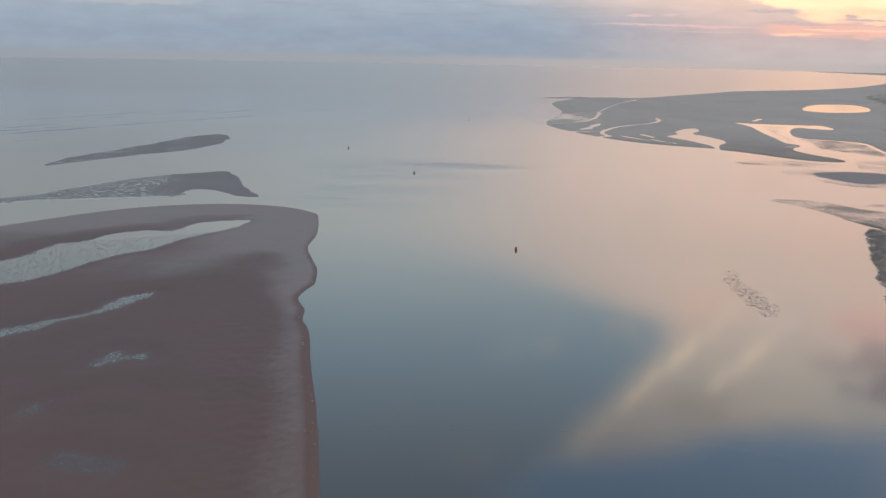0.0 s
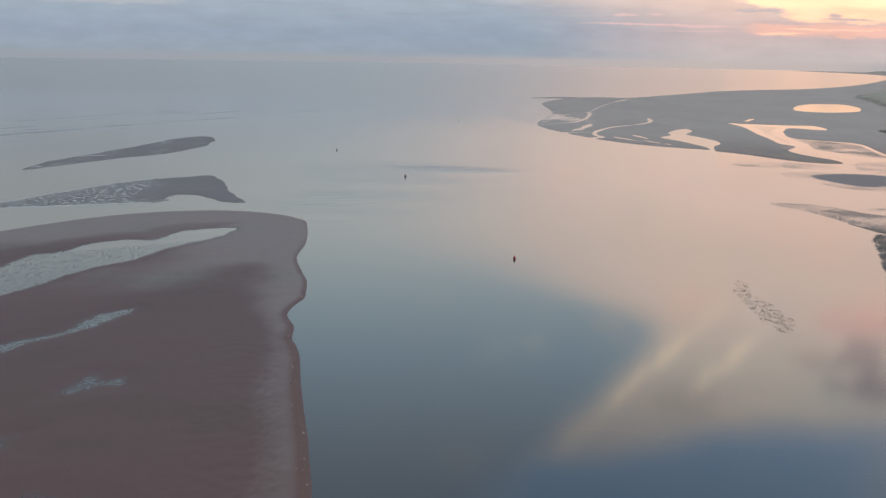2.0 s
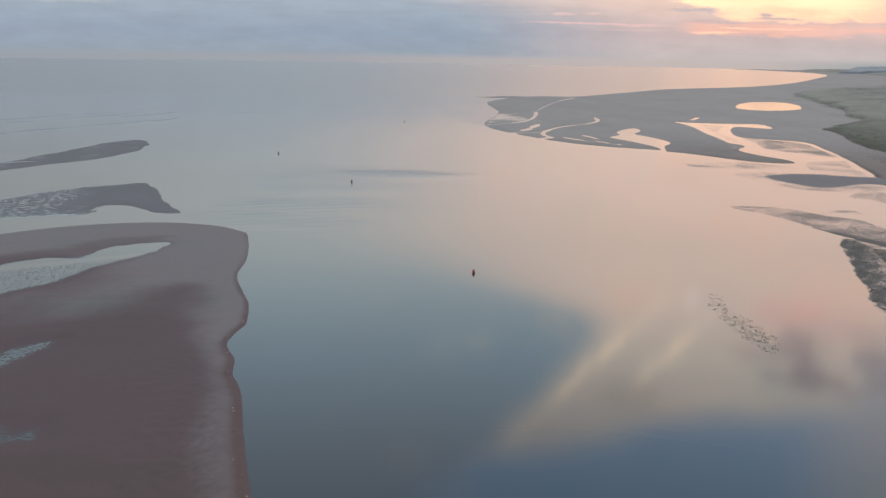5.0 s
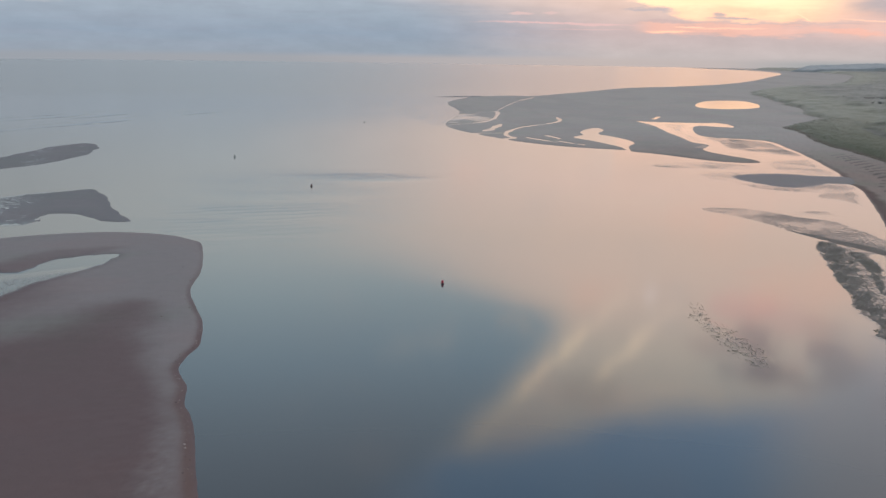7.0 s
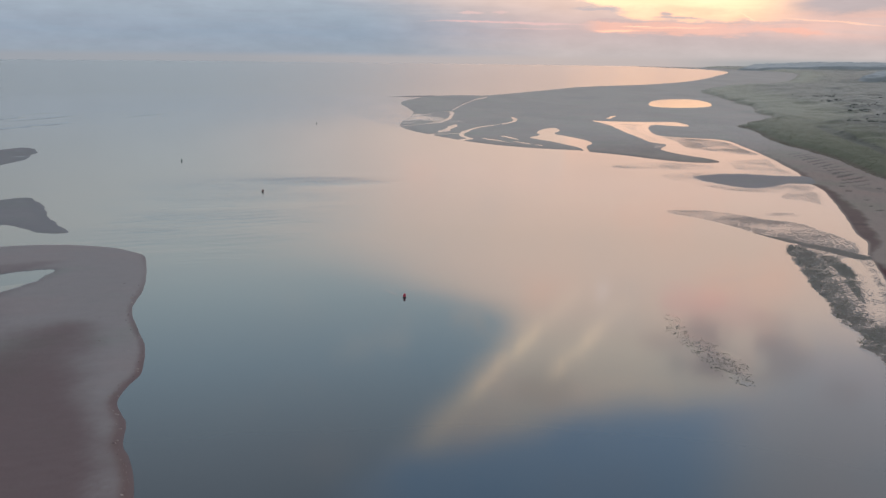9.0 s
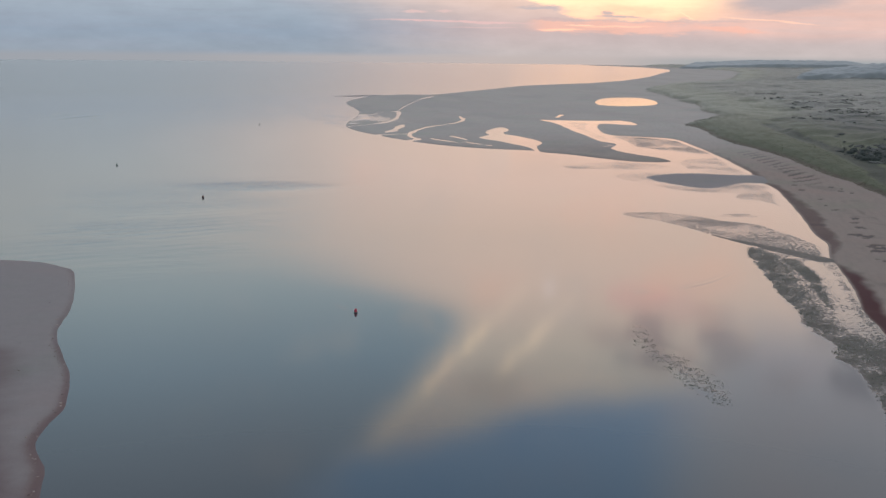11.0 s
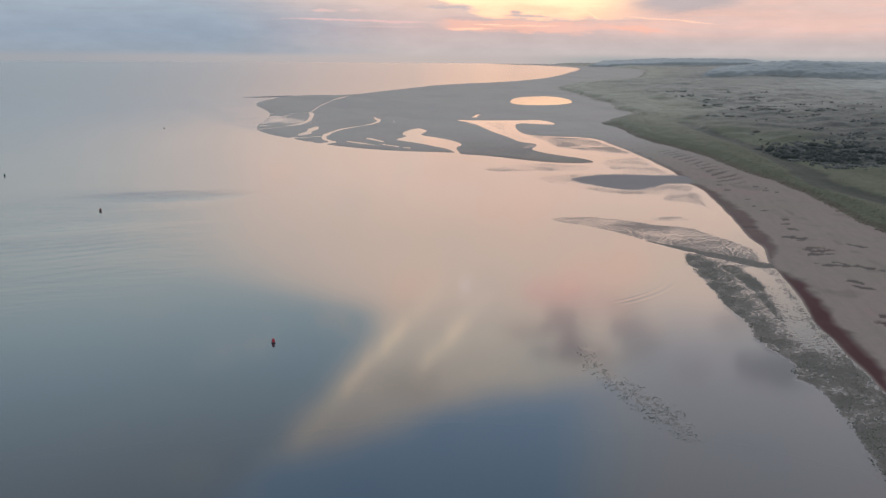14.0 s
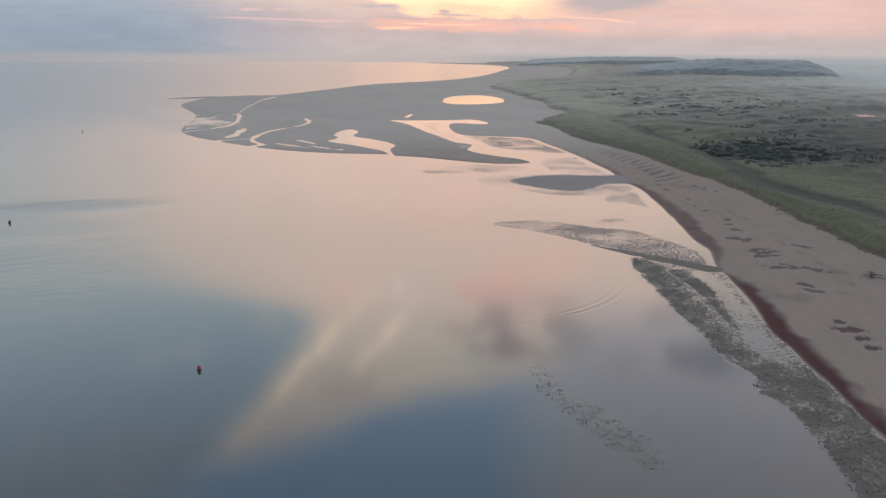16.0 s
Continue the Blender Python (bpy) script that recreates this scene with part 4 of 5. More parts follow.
awash("mudflat", [(170, 530), (210, 540), (235, 517), (226, 497), (190, 498), (165, 510)], 1.2, 0.52, "thin grey mudflat barely above water", seed=3.0, edge=9)
awash("mudflat", [(176, 480), (195, 496), (240, 490), (262, 468), (250, 436), (238, 420), (215, 412), (190, 425), (180, 450)], 1.2, 0.52, "wet mud skirt round the sand tongue", seed=7.0, edge=10)
awash("mudflat", [(213.8, 421.3), (228, 431), (236, 420), (224, 396), (208, 366), (192, 337), (186, 322), (181, 320), (187, 338), (199, 358), (207, 377), (209, 394), (203, 405)], 0.8, 0.58, "rippled grey mudflat below the beach", seed=8.0, edge=6, form=16)
awash("mudflat", [(174, 371), (179, 374.5), (188, 375), (195, 370), (190, 361.5), (179.7, 361.5), (174, 365)], 0.7, 0.5, "small thin shoal of rippled mud", seed=9.0, edge=4, form=9)
awash("mudflat", [(140, 384), (150, 384), (160, 382.5), (168.6, 374.6), (174.6, 362), (183.9, 351.6), (184, 336), (184, 321), (178.9, 307), (170.5, 295.5), (165, 303), (159, 315), (154, 334), (150, 346), (146, 362), (138, 376)], 0.7, 0.64, "dark rippled mud ridge curving to the beach", seed=4.0, edge=4.5, bars=mud_ridge)
SHORE_FLAT = [(156.5, 318), (150, 309.5), (141, 289.5), (135, 274.5), (130.4, 263.5), (127.5, 253), (122, 243), (119.5, 235.5), (118.3, 226), (113.4, 219.8), (112.8, 214), (111.2, 208), (107.6, 202.5), (104, 194.5), (101, 189.6), (98, 184.5), (90, 166), (84, 150), (94, 128), (109, 172), (117.9, 195), (121, 200.7), (128, 215.3), (138, 234.8), (150, 257.5), (166, 285), (171, 295.5), (166, 304), (160.5, 315)]
WEED_BED = [(82.7, 249), (85, 247), (84.5, 240), (83, 234.3), (84.2, 227), (84, 221.4), (85, 216), (84.3, 210.5), (83, 205.6), (80, 200.6), (76.8, 201), (75.4, 206.7), (75, 210.4), (75.6, 218), (75.2, 224.4), (76, 232.2), (76.3, 236.5), (79, 242)]
WEED_ARM, WEED_BELT = [(155.6, 314.5), (151, 301.5), (147.6, 289.5), (141.5, 277), (134.2, 261.7), (126.6, 247), (122.4, 235.3)], [(157.5, 298), (154.6, 286.6), (149.4, 273.8), (143.1, 260.5), (138.5, 250.5)]
RUNNEL = [(163, 294.5), (156.8, 280), (146.4, 262), (136.6, 245.2), (132.8, 236.6), (130.6, 228.3)]


def shore_cover(x, y):
    """How bare and weedy the flat along the beach lies: two weed belts, a runnel inside them, one broad bed to the south."""
    blotch = 0.92 + 0.4 * fbm(x, y, 6, 3, 27.0)
    arm = smooth(along(x, y, WEED_ARM), 7.0, 2.0)
    belt = smooth(along(x, y, WEED_BELT), 3.6, 1.4)
    south = smooth(y, 236, 226)
    wet_run = smooth(along(x, y, RUNNEL), 3.6, 1.0) * (1 - 0.6 * smooth(y, 250, 232))
    return np.clip((0.51 + 0.25 * np.maximum.reduce([0.85 * arm, belt, 0.9 * south])) * blotch * (1 - 0.4 * wet_run), 0, 1)


def shore_bars(x, y):
    inside = depth_in(x, y, curve(SHORE_FLAT, 4), 60) + 1.2 * fbm(x, y, 5, 3, 5.0)
    return 1.05 * shore_cover(x, y) * smooth(inside, -0.3, 1.6)


awash("mudflat", SHORE_FLAT, 0.5, 0.0, "weedy stony mudflat along the waterline", seed=5.0, bars=shore_bars)
awash("mudflat", WEED_BED, 0.5, 0.42, "thin brown shoal breaking the still water", seed=6.0, edge=4.0, form=8, wander=2.2)


# ---- scattered growth, each kind one mesh ----
def dome(rings=2, sides=7, seed=0):
    """A lumpy low-poly mound of unit size on the ground."""
    rng = np.random.default_rng(seed)
    verts, faces = [(0, 0, 1.0)], []
    for k in range(1, rings + 2):
        a = math.pi / 2 * k / (rings + 1)
        for j in range(sides):
            r = 1 + 0.35 * (rng.random() - 0.5)
            verts.append((r * math.sin(a) * math.cos(2 * math.pi * j / sides), r * math.sin(a) * math.sin(2 * math.pi * j / sides), r * math.cos(a) - 0.12 * (k == rings + 1)))
    for j in range(sides):
        faces.append((0, 1 + j, 1 + (j + 1) % sides))
        for k in range(rings):
            p, q = 1 + k * sides, 1 + (k + 1) * sides
            faces += [(p + j, q + j, q + (j + 1) % sides), (p + j, q + (j + 1) % sides, p + (j + 1) % sides)]
    return np.array(verts), np.array(faces)


def tuft(seed=0, blades=7):
    """A tuft of bent blades of unit height."""
    rng = np.random.default_rng(seed)
    verts, faces = [], []
    for k in range(blades):
        a, lean, wide = rng.random() * 6.283, 0.25 + 0.6 * rng.random(), 0.10
        c, t = math.cos(a), math.sin(a)
        high = 0.7 + 0.3 * rng.random()
        i = len(verts)
        verts += [(0.15 * c - wide * t, 0.15 * t + wide * c, -0.1), (0.15 * c + wide * t, 0.15 * t - wide * c, -0.1), ((0.15 + lean * 0.4) * c, (0.15 + lean * 0.4) * t, high * 0.75), ((0.2 + lean) * c, (0.2 + lean) * t, high * 0.8)]
        faces += [(i, i + 1, i + 2), (i + 1, i + 3, i + 2)]
    return np.array(verts), np.array(faces)


def scatter(name, shapes, places, sizes, heights, mat, label, category, seed=3, stretch=1.0, turn=None, soft=False):
    """Joins copies of the shapes, one at each place, into one mesh."""
    rng = np.random.default_rng(seed)
    verts, faces, base = [], [], 0
    pick = rng.integers(0, len(shapes), len(places))
    spin = rng.random(len(places)) * 2 * np.pi if turn is None else radians(turn) + 0.5 * (rng.random(len(places)) - 0.5)
    for k, (sv, sf) in enumerate(shapes):
        sel = np.nonzero(pick == k)[0]
        if not len(sel):
            continue
        c, t = np.cos(spin[sel])[:, None], np.sin(spin[sel])[:, None]
        ax, ay = sv[None, :, 0] * sizes[sel, None] * stretch, sv[None, :, 1] * sizes[sel, None]
        v = np.stack([ax * c - ay * t + places[sel, 0, None], ax * t + ay * c + places[sel, 1, None], sv[None, :, 2] * heights[sel, None] + places[sel, 2, None]], -1)
        f = sf[None] + (np.arange(len(sel)) * len(sv))[:, None, None] + base
        verts.append(v.reshape(-1, 3)), faces.append(f.reshape(-1, 3))
        base += len(sel) * len(sv)
    verts, faces = np.concatenate(verts), np.concatenate(faces)
    me = bpy.data.meshes.new(name)
    me.vertices.add(len(verts))
    me.vertices.foreach_set("co", verts.ravel())
    me.loops.add(faces.size)
    me.loops.foreach_set("vertex_index", faces.ravel().astype(np.int32))
    me.polygons.add(len(faces))
    me.polygons.foreach_set("loop_start", np.arange(0, faces.size, 3, dtype=np.int32))
    me.polygons.foreach_set("use_smooth", np.full(len(faces), soft))
    me.update(calc_edges=True)
    me.materials.append(mat)
    return tagged(new(name, me), label, category, kind="stuff")


def growth_material(name, one, two, size=0.5, depth=0.7, haze_sheen=0.0):
    """Leaves or weed, each clump of its own shade."""
    m, n, b, place = material(name)
    island = n.add("ShaderNodeNewGeometry").outputs["Random Per Island"]
    col = n.mix(island, one, two)
    col = n.mix(n.math("MULTIPLY", n.noise(place, 1.0 / size, 3.0, 0.6), depth), col, (0.45, 0.46, 0.42), "MULTIPLY")
    n.put(b.inputs["Base Color"], col)
    b.inputs["Roughness"].default_value = 0.85
    b.inputs["Specular IOR Level"].default_value = 0.15
    # sheen stands in for haze over scrub and far trees
    b.inputs["Sheen Weight"].default_value = haze_sheen
    b.inputs["Sheen Tint"].default_value = (0.85, 0.87, 0.9, 1)
    return m


WRACK = growth_material("bladder_weed", (0.050, 0.057, 0.041), (0.140, 0.138, 0.104))
MARRAM = growth_material("marram_grass", (0.125, 0.130, 0.078), (0.165, 0.162, 0.108), 0.5, 0.3)
SCRUB = growth_material("buckthorn_scrub", (0.074, 0.077, 0.070), (0.104, 0.101, 0.090), 1.5, 0.4, 0.05)
FOOT = growth_material("dry_dune_foot", (0.13, 0.105, 0.08), (0.19, 0.15, 0.11))
# conifer colour paled and given sheen to imitate haze on the far woods
NEEDLES = growth_material("hazed_conifers", (0.205, 0.212, 0.203), (0.205, 0.212, 0.203), 14.0, 0.25, 0.3)
RNG = np.random.default_rng(11)
MOUNDS = [dome(1, 6, k) for k in range(4)]
BUSHES = [dome(3, 9, 10 + k) for k in range(5)]
TUFTS = [tuft(k) for k in range(5)]


def spread(lo, hi, count):
    return RNG.random((count, 2)) * (np.array(hi) - lo) + lo


def weed_on(name, points, count, density, size, high, label, turn, stretch, seed):
    line = curve(points, 4)
    p = spread(line.min(0) - 3, line.max(0) + 3, count)
    d = depth_in(p[:, 0], p[:, 1], line, 30) + 1.5 * fbm(p[:, 0], p[:, 1], 12, 3, seed)
    chance = smooth(d, 0.3, 1.6) * density(p[:, 0], p[:, 1], d)
    p = p[RNG.random(len(p)) < chance]
    sizes = size * (0.5 + RNG.random(len(p)))
    scatter(name, MOUNDS, np.c_[p, np.full(len(p), 0.0)], sizes, high * (0.5 + RNG.random(len(p))), WRACK, label, "seaweed", seed=int(seed), stretch=stretch, turn=turn)


def shore_density(x, y, d):
    return np.clip(3.2 * (shore_cover(x, y) - 0.50), 0, 0.7) * (0.35 + 0.65 * smooth(fbm(x, y, 2.4, 2, 9.0), -0.1, 0.15))


weed_on("seaweed", SHORE_FLAT, 170000, shore_density, 0.14, 0.09, "dark green-brown seaweed clumps over the mudflat", 45, 1.5, 4.0)
weed_on("seaweed", WEED_BED, 20000, lambda x, y, d: smooth(fbm(x, y, 2.0, 3, 2.0), -0.35, 0.45) * (0.25 + 0.6 * smooth(y, 252, 230)) * smooth(d, -1.0, 4.0), 0.075, 0.035, "sparse brown seaweed breaking the still water", 5, 2.4, 6.0)


def dune_growth():
    # marram on the front of the dunes
    p = spread((190, 200), (480, 860), 140000)
    z, d, dune = land_height(p[:, 0], p[:, 1])
    near = (dune > 0.5) & (dune < 60) & (RNG.random(len(p)) < 0.35 + 0.65 * smooth(dune, 40, 5)) & (fbm(p[:, 0], p[:, 1], 9, 3, 4.0) > -0.12) & (slack(p[:, 0], p[:, 1]) < 0.3)
    q = np.c_[p[near], z[near]]
    scatter("marram_grass", TUFTS, q, 0.2 + 0.22 * RNG.random(len(q)), 0.12 + 0.14 * RNG.random(len(q)), MARRAM, "rough green marram grass on the dune front", "grass", seed=5)
    # dry broken edge at the foot of the dunes
    foot = (np.abs(dune) < 1.6) & (fbm(p[:, 0], p[:, 1], 12, 3, 7.0) > -0.1)
    q = np.c_[p[foot], z[foot]]
    scatter("dune_foot_tufts", MOUNDS, q, 0.18 + 0.3 * RNG.random(len(q)), 0.12 + 0.22 * RNG.random(len(q)), FOOT, "dry brown tufts along the broken dune foot", "grass", seed=6)
    # low scrub over the dunes behind
    p = np.concatenate([spread((260, 240), (1000, 1200), 60000), spread((325, 435), (410, 540), 2500)])
    z, d, dune = land_height(p[:, 0], p[:, 1])
    dark = np.exp(-(((p[:, 0] - 366) / 34) ** 2 + ((p[:, 1] - 487) / 42) ** 2))
    patch = smooth(fbm(p[:, 0] * 0.7 + p[:, 1] * 0.4, p[:, 1] * 1.2 - p[:, 0] * 0.5, 38, 4, 13.0), 0.14, 0.3)
    chance = np.clip(0.55 * patch * smooth(dune, 60, 120) * smooth(dune, 280, 150) + 0.9 * dark * smooth(dune, 28, 42), 0, 1)
    keep = (dune > 12) & (RNG.random(len(p)) < chance)
    q = np.c_[p[keep], z[keep] - 0.2]
    scatter("scrub", BUSHES, q, 0.7 + 2.6 * RNG.random(len(q)) ** 3, 0.4 + 0.9 * RNG.random(len(q)), SCRUB, "low dark scrub over the dunes", "scrub", seed=7)


dune_growth()


def dune_bushes():
    """The larger bushes of the dark thicket, one by one."""
    kinds = []
    for k in range(3):
        root = tagged(new("bush"), "low rounded dark green bush on the dunes", "bush", "bushes of the dune thicket")
        verts, faces = dome(4, 11, 40 + k)
        lumps = 1 + 0.18 * np.sin(verts[:, 0] * 7 + k) * np.cos(verts[:, 1] * 6)
        me = bpy.data.meshes.new("crown")
        me.from_pydata((verts * lumps[:, None] * (2.6, 2.4, 1.7) + (0, 0, 0.35)).tolist(), [], faces.tolist())
        me.polygons.foreach_set("use_smooth", [True] * len(me.polygons))
        me.materials.append(THICKET)
        crown = new("crown", me)
        crown.parent = root
        part("stem", turned([(0.14, -0.4), (0.11, 0.3), (0.07, 1.0)], 6), DEADWOOD, root)
        kinds.append(root)
    p = spread((334, 445), (398, 530), 400)
    z, d, dune = land_height(p[:, 0], p[:, 1])
    core = (((p[:, 0] - 366) / 31) ** 2 + ((p[:, 1] - 487) / 42) ** 2 < 1) & (dune > 30)
    chosen = np.nonzero(core)[0][:95]
    for n, i in enumerate(chosen):
        m = pose(p[i, 0], p[i, 1], z[i] - 0.25, 0, 0, 137.0 * n)
        ob = copy_thing(kinds[n % 3], m) if n >= 3 else kinds[n]
        if n < 3:
            ob.matrix_world = m


THICKET = growth_material("thicket_leaves", (0.04, 0.047, 0.045), (0.06, 0.066, 0.056), 0.8)


def far_woods():
    """Two woods on low rises: each a closed canopy of rounded crowns with a broken edge."""
    for name, centre, turn, half, step, high in (("hill", (1530, 1880), (0.76, 0.65), (235, 200), 3.5, 8.0), ("head", (2408, 3629), (0.83, 0.56), (440, 330), 8.0, 9.0)):
        u, v = np.meshgrid(np.arange(-half[0] - 40, half[0] + 40, step), np.arange(-half[1] - 40, half[1] + 40, step), indexing="ij")
        x, y = centre[0] + u * turn[0] + v * turn[1], centre[1] - u * turn[1] + v * turn[0]
        ground = land_height(x, y)[0]
        inside = np.minimum(half[0] - np.abs(u - 35), half[1] - np.abs(v)) + 28 * fbm(x, y, 90, 3, 3.0) + 8 * fbm(x, y, 15, 2, 4.0)
        crowns = 2.2 * np.abs(fbm(x, y, 20, 3, 8.0)) + 1.2 * fbm(x, y, 70, 2, 5.0)
        z = ground - 1.0 + smooth(inside, 0, 22) * (high + 1.5 * crowns)
        wood = sheet("woodland", x, y, z, cells(inside > -8), NEEDLES, "far conifer wood on a low hill, coloured pale for haze", "woodland")
        tagged(wood, "far conifer wood on a low hill, coloured pale for haze", "woodland", kind="stuff")


far_woods()


def inland_pool():
    """The small bright pool among the dunes, its shore uneven."""
    bm = bmesh.new()
    rim = []
    for k in range(40):
        a = 2 * math.pi * k / 40
        r = 1.12 + 0.12 * math.sin(3 * a + 1) + 0.08 * math.sin(5 * a)
        u, v = 9.0 * r * math.cos(a), 21 * r * math.sin(a)
        rim.append(bm.verts.new((692 + 0.65 * u + 0.76 * v, 703 - 0.76 * u + 0.65 * v, 3.55)))
    bm.faces.new(rim)
    bmesh.ops.recalc_face_normals(bm, faces=bm.faces)
    me = bpy.data.meshes.new("dune_pool")
    bm.to_mesh(me)
    bm.free()
    if me.polygons[0].normal.z < 0:
        me.flip_normals()
    me.materials.append(WATER)
    tagged(new("dune_pool", me), "small still pool among the grassy dunes", "pool", kind="structure")


inland_pool()


# ---- things afloat and ashore ----
def plain_material(name, colour, rough=0.5, wear=(0.5, 0.45, 0.42), metal=0.0, size=6.0):
    m, n, b, place = material(name)
    local = n.add("ShaderNodeTexCoord").outputs["Object"]
    col = n.mix(n.step(n.noise(local, size, 4.0, 0.65), 0.45, 0.75), colour, tuple(c * k for c, k in zip(colour, wear)))
    n.put(b.inputs["Base Color"], col)
    n.put(b.inputs["Roughness"], n.math("ADD", rough, n.math("MULTIPLY", n.noise(local, size * 3, 3.0), 0.2)))
    b.inputs["Metallic"].default_value = metal
    return m


BUOY_RED = plain_material("buoy_red", (0.48, 0.02, 0.05), 0.4)
BUOY_DULL = plain_material("buoy_faded_red", (0.12, 0.022, 0.024), 0.5)
BUOY_GREEN = plain_material("buoy_green", (0.03, 0.10, 0.07), 0.4)
BUOY_DARK = plain_material("buoy_weedy_black", (0.022, 0.024, 0.022), 0.6)
STEEL = plain_material("galvanised_steel", (0.35, 0.35, 0.36), 0.4, metal=0.8)
LENS = plain_material("lantern_glass", (0.45, 0.1, 0.1), 0.15)
DEADWOOD = plain_material("dead_wood", (0.06, 0.048, 0.04), 0.85, (0.5, 0.5, 0.5), size=3.0)


def part(name, bm, mat, parent, label="", soft=True):
    bmesh.ops.recalc_face_normals(bm, faces=bm.faces)
    me = bpy.data.meshes.new(name)
    bm.to_mesh(me)
    bm.free()
    me.polygons.foreach_set("use_smooth", [soft] * len(me.polygons))
    me.materials.append(mat)
    ob = new(name, me)
    ob.parent = parent
    return tagged(ob, label)


def turned(profile, sides=20, centre=(0, 0)):
    """A body of revolution from (radius, height) pairs."""
    bm = bmesh.new()
    rings = [[bm.verts.new((centre[0] + r * math.cos(2 * math.pi * k / sides), centre[1] + r * math.sin(2 * math.pi * k / sides), z)) for k in range(sides)] for r, z in profile]
    for a, b in zip(rings, rings[1:]):
        for k in range(sides):
            bm.faces.new([a[k], a[(k + 1) % sides], b[(k + 1) % sides], b[k]])
    bm.faces.new(rings[0]), bm.faces.new(rings[-1])
    return bm


def buoy(name, shape, x, y, tilt, size, label, group, paint=None):
    root = tagged(new(name), label, "buoy", group)
    part("float", turned([(0.20, -0.55), (0.44, -0.42), (0.50, -0.15), (0.50, 0.10), (0.47, 0.17), (0.40, 0.20)]), BUOY_DARK, root, "dark weedy float at the waterline")
    part("fender", turned([(0.49, 0.02), (0.53, 0.04), (0.53, 0.10), (0.49, 0.12)]), BUOY_DARK, root)
    if shape == "can":
        body = part("body", turned([(0.40, 0.20), (0.385, 0.24), (0.36, 0.60), (0.34, 0.96), (0.32, 1.0), (0.15, 1.02)]), paint or BUOY_RED, root)
        part("top_ring", turned([(0.345, 0.93), (0.365, 0.94), (0.365, 0.975), (0.345, 0.985)]), STEEL, body)
        part("lantern", turned([(0.07, 1.02), (0.07, 1.08), (0.085, 1.09), (0.085, 1.17), (0.05, 1.22), (0.01, 1.235)], 12), LENS, body, "small red lantern")
    else:
        body = part("body", turned([(0.40, 0.20), (0.39, 0.26), (0.30, 0.60), (0.17, 1.05), (0.10, 1.28), (0.04, 1.32)]), BUOY_GREEN, root)
        part("topmark", turned([(0.015, 1.30), (0.015, 1.42), (0.15, 1.43), (0.02, 1.70), (0.005, 1.72)], 12), BUOY_GREEN, body, "small green cone topmark")
    bm = bmesh.new()
    for k in range(10):
        a, b2 = math.pi * k / 10, math.pi * (k + 1) / 10
        ring = []
        for ang in (a, b2):
            ring.append([bm.verts.new((0.46 + (0.06 + 0.012 * math.cos(j * 1.571)) * math.sin(ang), 0.012 * math.sin(j * 1.571), 0.19 + (0.06 + 0.012 * math.cos(j * 1.571)) * -math.cos(ang) + 0.06)) for j in range(4)])
        for j in range(4):
            bm.faces.new([ring[0][j], ring[0][(j + 1) % 4], ring[1][(j + 1) % 4], ring[1][j]])
    part("lifting_eye", bm, STEEL, root)
    root.matrix_world = pose(x, y, 0, tilt, tilt * 0.5, x * 7) @ Matrix.Scale(size, 4)
    return root


buoy("channel_buoy", "can", 23.0, 270.5, 3, 0.88, "red can buoy on a dark float in calm water", "channel buoys")
buoy("channel_buoy", "can", -15.2, 446.0, -3, 0.95, "dark red can buoy on rippled water", "channel buoys", BUOY_DULL)
buoy("channel_buoy", "cone", -61.0, 560.0, 4, 0.9, "dark green conical buoy with a cone topmark", "channel buoys")
buoy("channel_buoy", "cone", 22.0, 815.0, 2, 0.85, "small dark green conical buoy far down the channel", "channel buoys")


def limb(points, thick, sides=6):
    """A tapered crooked limb along the points."""
    bm = bmesh.new()
    rings = []
    for k, p in enumerate(points):
        p = Vector(p)
        ahead = Vector(points[min(k + 1, len(points) - 1)]) - Vector(points[max(k - 1, 0)])
        side = ahead.cross(Vector((0.1, 0.2, 1))).normalized()
        up = side.cross(ahead).normalized()
        r = thick * (1 - 0.85 * k / (len(points) - 1))
        rings.append([bm.verts.new(p + r * (math.cos(j * 2 * math.pi / sides) * side + math.sin(j * 2 * math.pi / sides) * up)) for j in range(sides)])
    for a, b2 in zip(rings, rings[1:]):
        for j in range(sides):
            bm.faces.new([a[j], a[(j + 1) % sides], b2[(j + 1) % sides], b2[j]])
    bm.faces.new(rings[0]), bm.faces.new(rings[-1])
    return bm


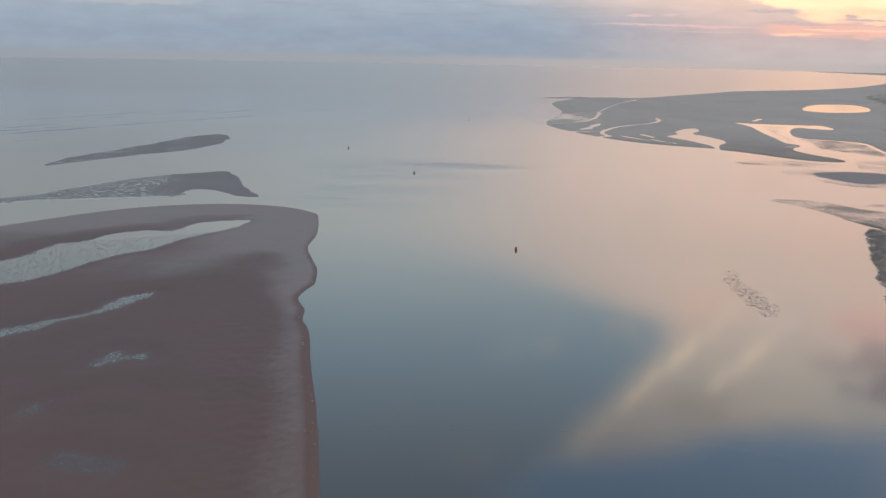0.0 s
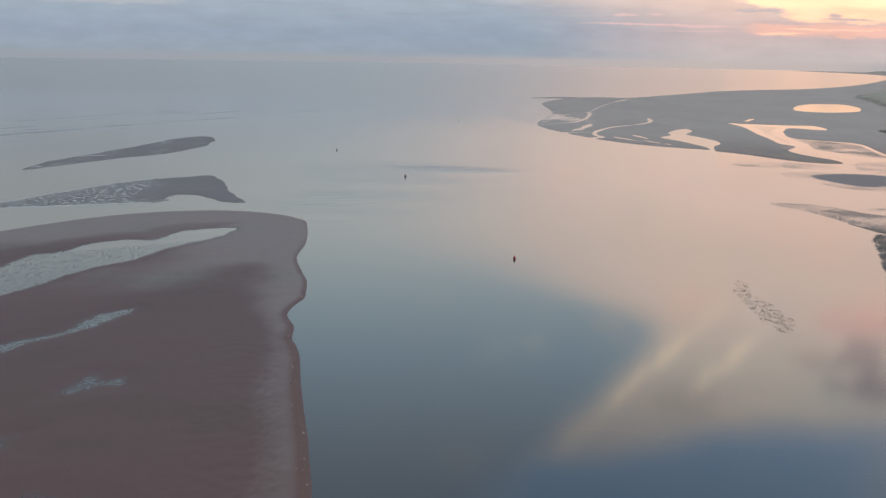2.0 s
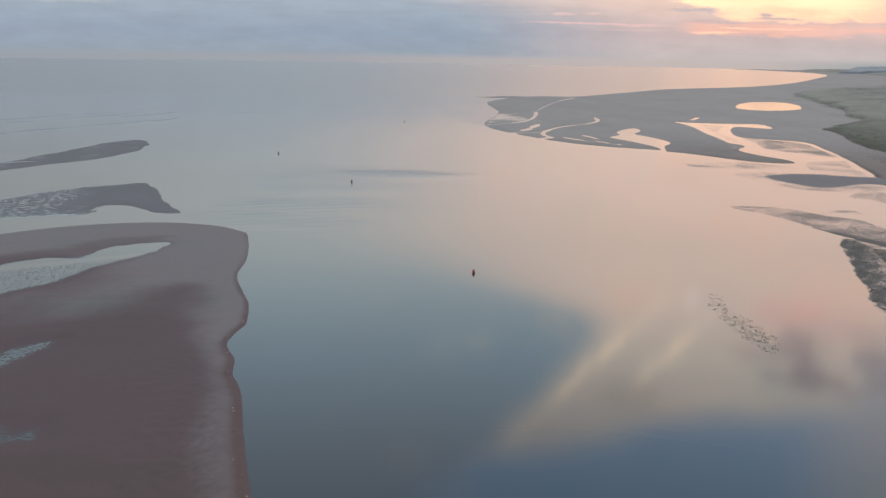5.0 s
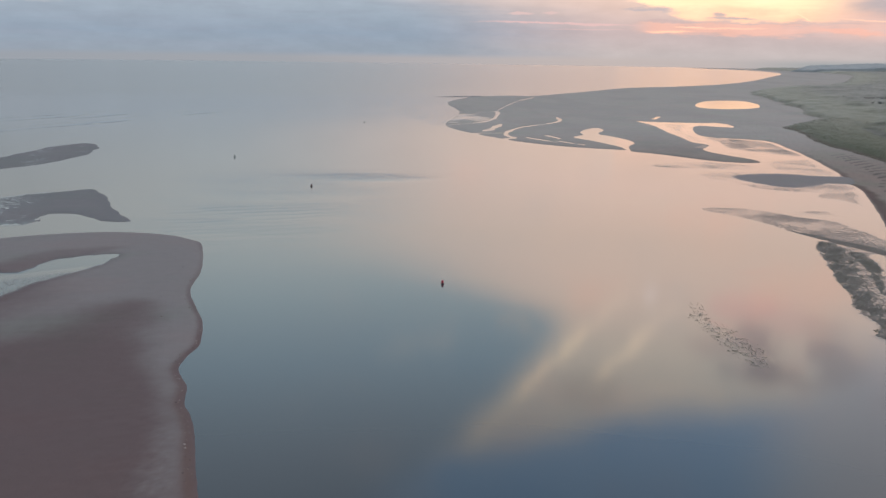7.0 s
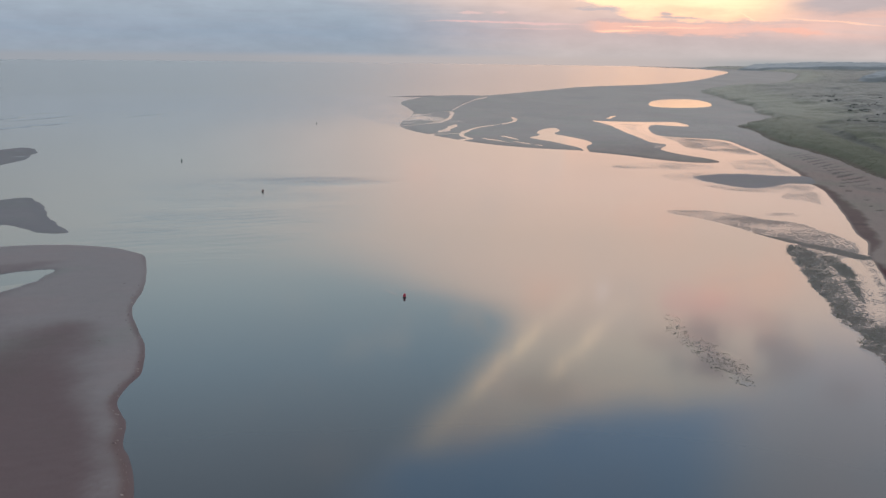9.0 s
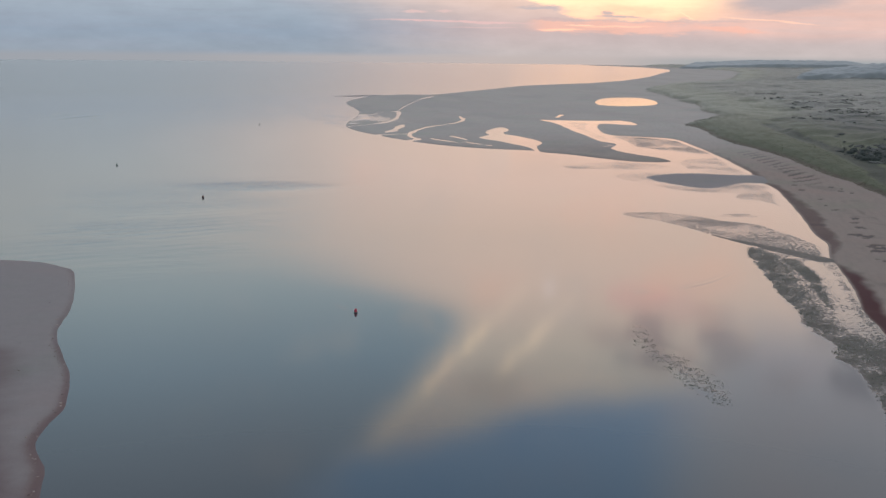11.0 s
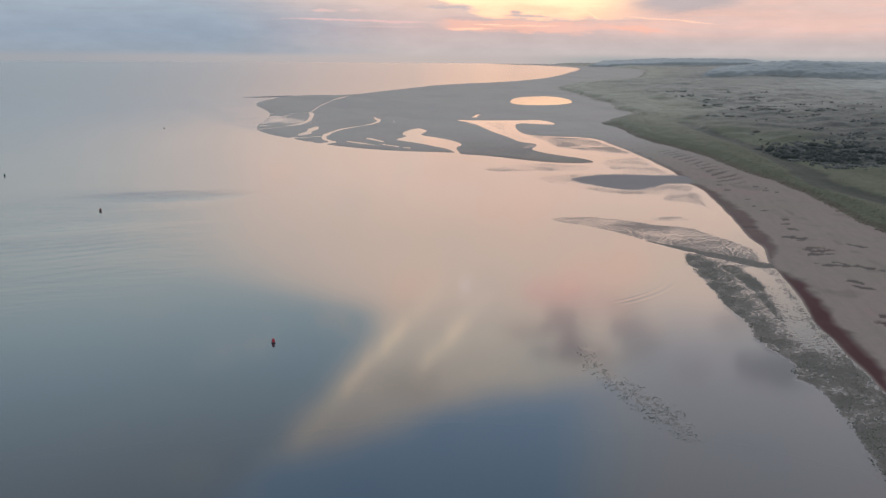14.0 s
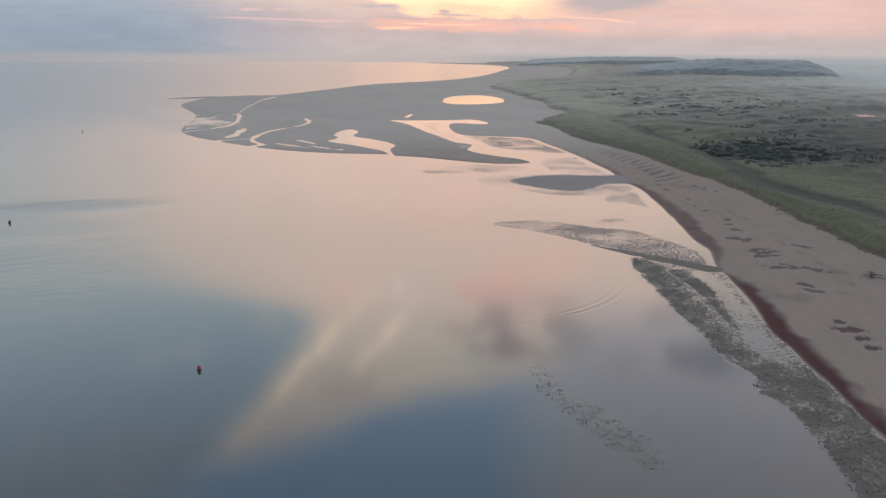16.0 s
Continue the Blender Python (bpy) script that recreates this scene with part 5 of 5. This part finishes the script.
def dead_tree(x, y, turn):
    z = float(land_height(np.array([x]), np.array([y]))[0][0])
    root = tagged(new("driftwood_tree"), "bare dark driftwood tree lying on the sand", "driftwood")
    trunk = part("trunk", limb([(3.2, 0, 0.12), (1.8, 0.15, 0.28), (0.4, -0.05, 0.35), (-1.2, 0.2, 0.42), (-2.8, 0.1, 0.5)], 0.26), DEADWOOD, root)
    rng = random.Random(4)
    for k in range(9):
        b0 = 2.0 - 0.55 * k
        side = 1 if k % 2 else -1
        tip = 1.0 + 1.4 * rng.random()
        part("branch", limb([(b0, 0.05, 0.3), (b0 - 0.6, side * tip * 0.4, 0.5 + 0.3 * rng.random()), (b0 - 1.3, side * tip, 0.25 + 0.9 * rng.random()), (b0 - 1.9, side * tip * 1.4, 0.15 + 0.8 * rng.random())], 0.09, 5), DEADWOOD, root)
    for k in range(5):
        a = k * 1.256
        part("root", limb([(3.1, 0, 0.3), (3.5, 0.4 * math.cos(a), 0.35 + 0.3 * math.sin(a)), (3.8, 0.9 * math.cos(a), 0.45 + 0.4 * math.sin(a))], 0.09, 5), DEADWOOD, root)
    root.matrix_world = pose(x, y, z, 0, 0, turn) @ Matrix.Scale(1.25, 4)


dead_tree(202.0, 271.5, 40)


def shore_litter():
    """Weed and shell litter left along the edge of the near bank."""
    p = spread((-60, 100), (-12, 345), 26000)
    d = depth_in(p[:, 0], p[:, 1], BANK, 60)
    keep = (RNG.random(len(p)) < 0.35 * smooth(np.abs(d - 1.1), 1.0, 0.2) + 0.012 * smooth(d, 14, 3)) & (d > 0.3)
    q = np.c_[p[keep], 0.40 * (1 - np.exp(-d[keep] / 2.2))]
    scatter("shore_litter", MOUNDS, q, 0.06 + 0.24 * RNG.random(len(q)) ** 5, 0.05 + 0.10 * RNG.random(len(q)), LITTER, "scattered shells and weed scraps along the bank's edge", "litter", seed=9)


LITTER = growth_material("weed_and_shell", (0.08, 0.055, 0.05), (0.40, 0.33, 0.29), 0.3)
shore_litter()

dune_bushes()
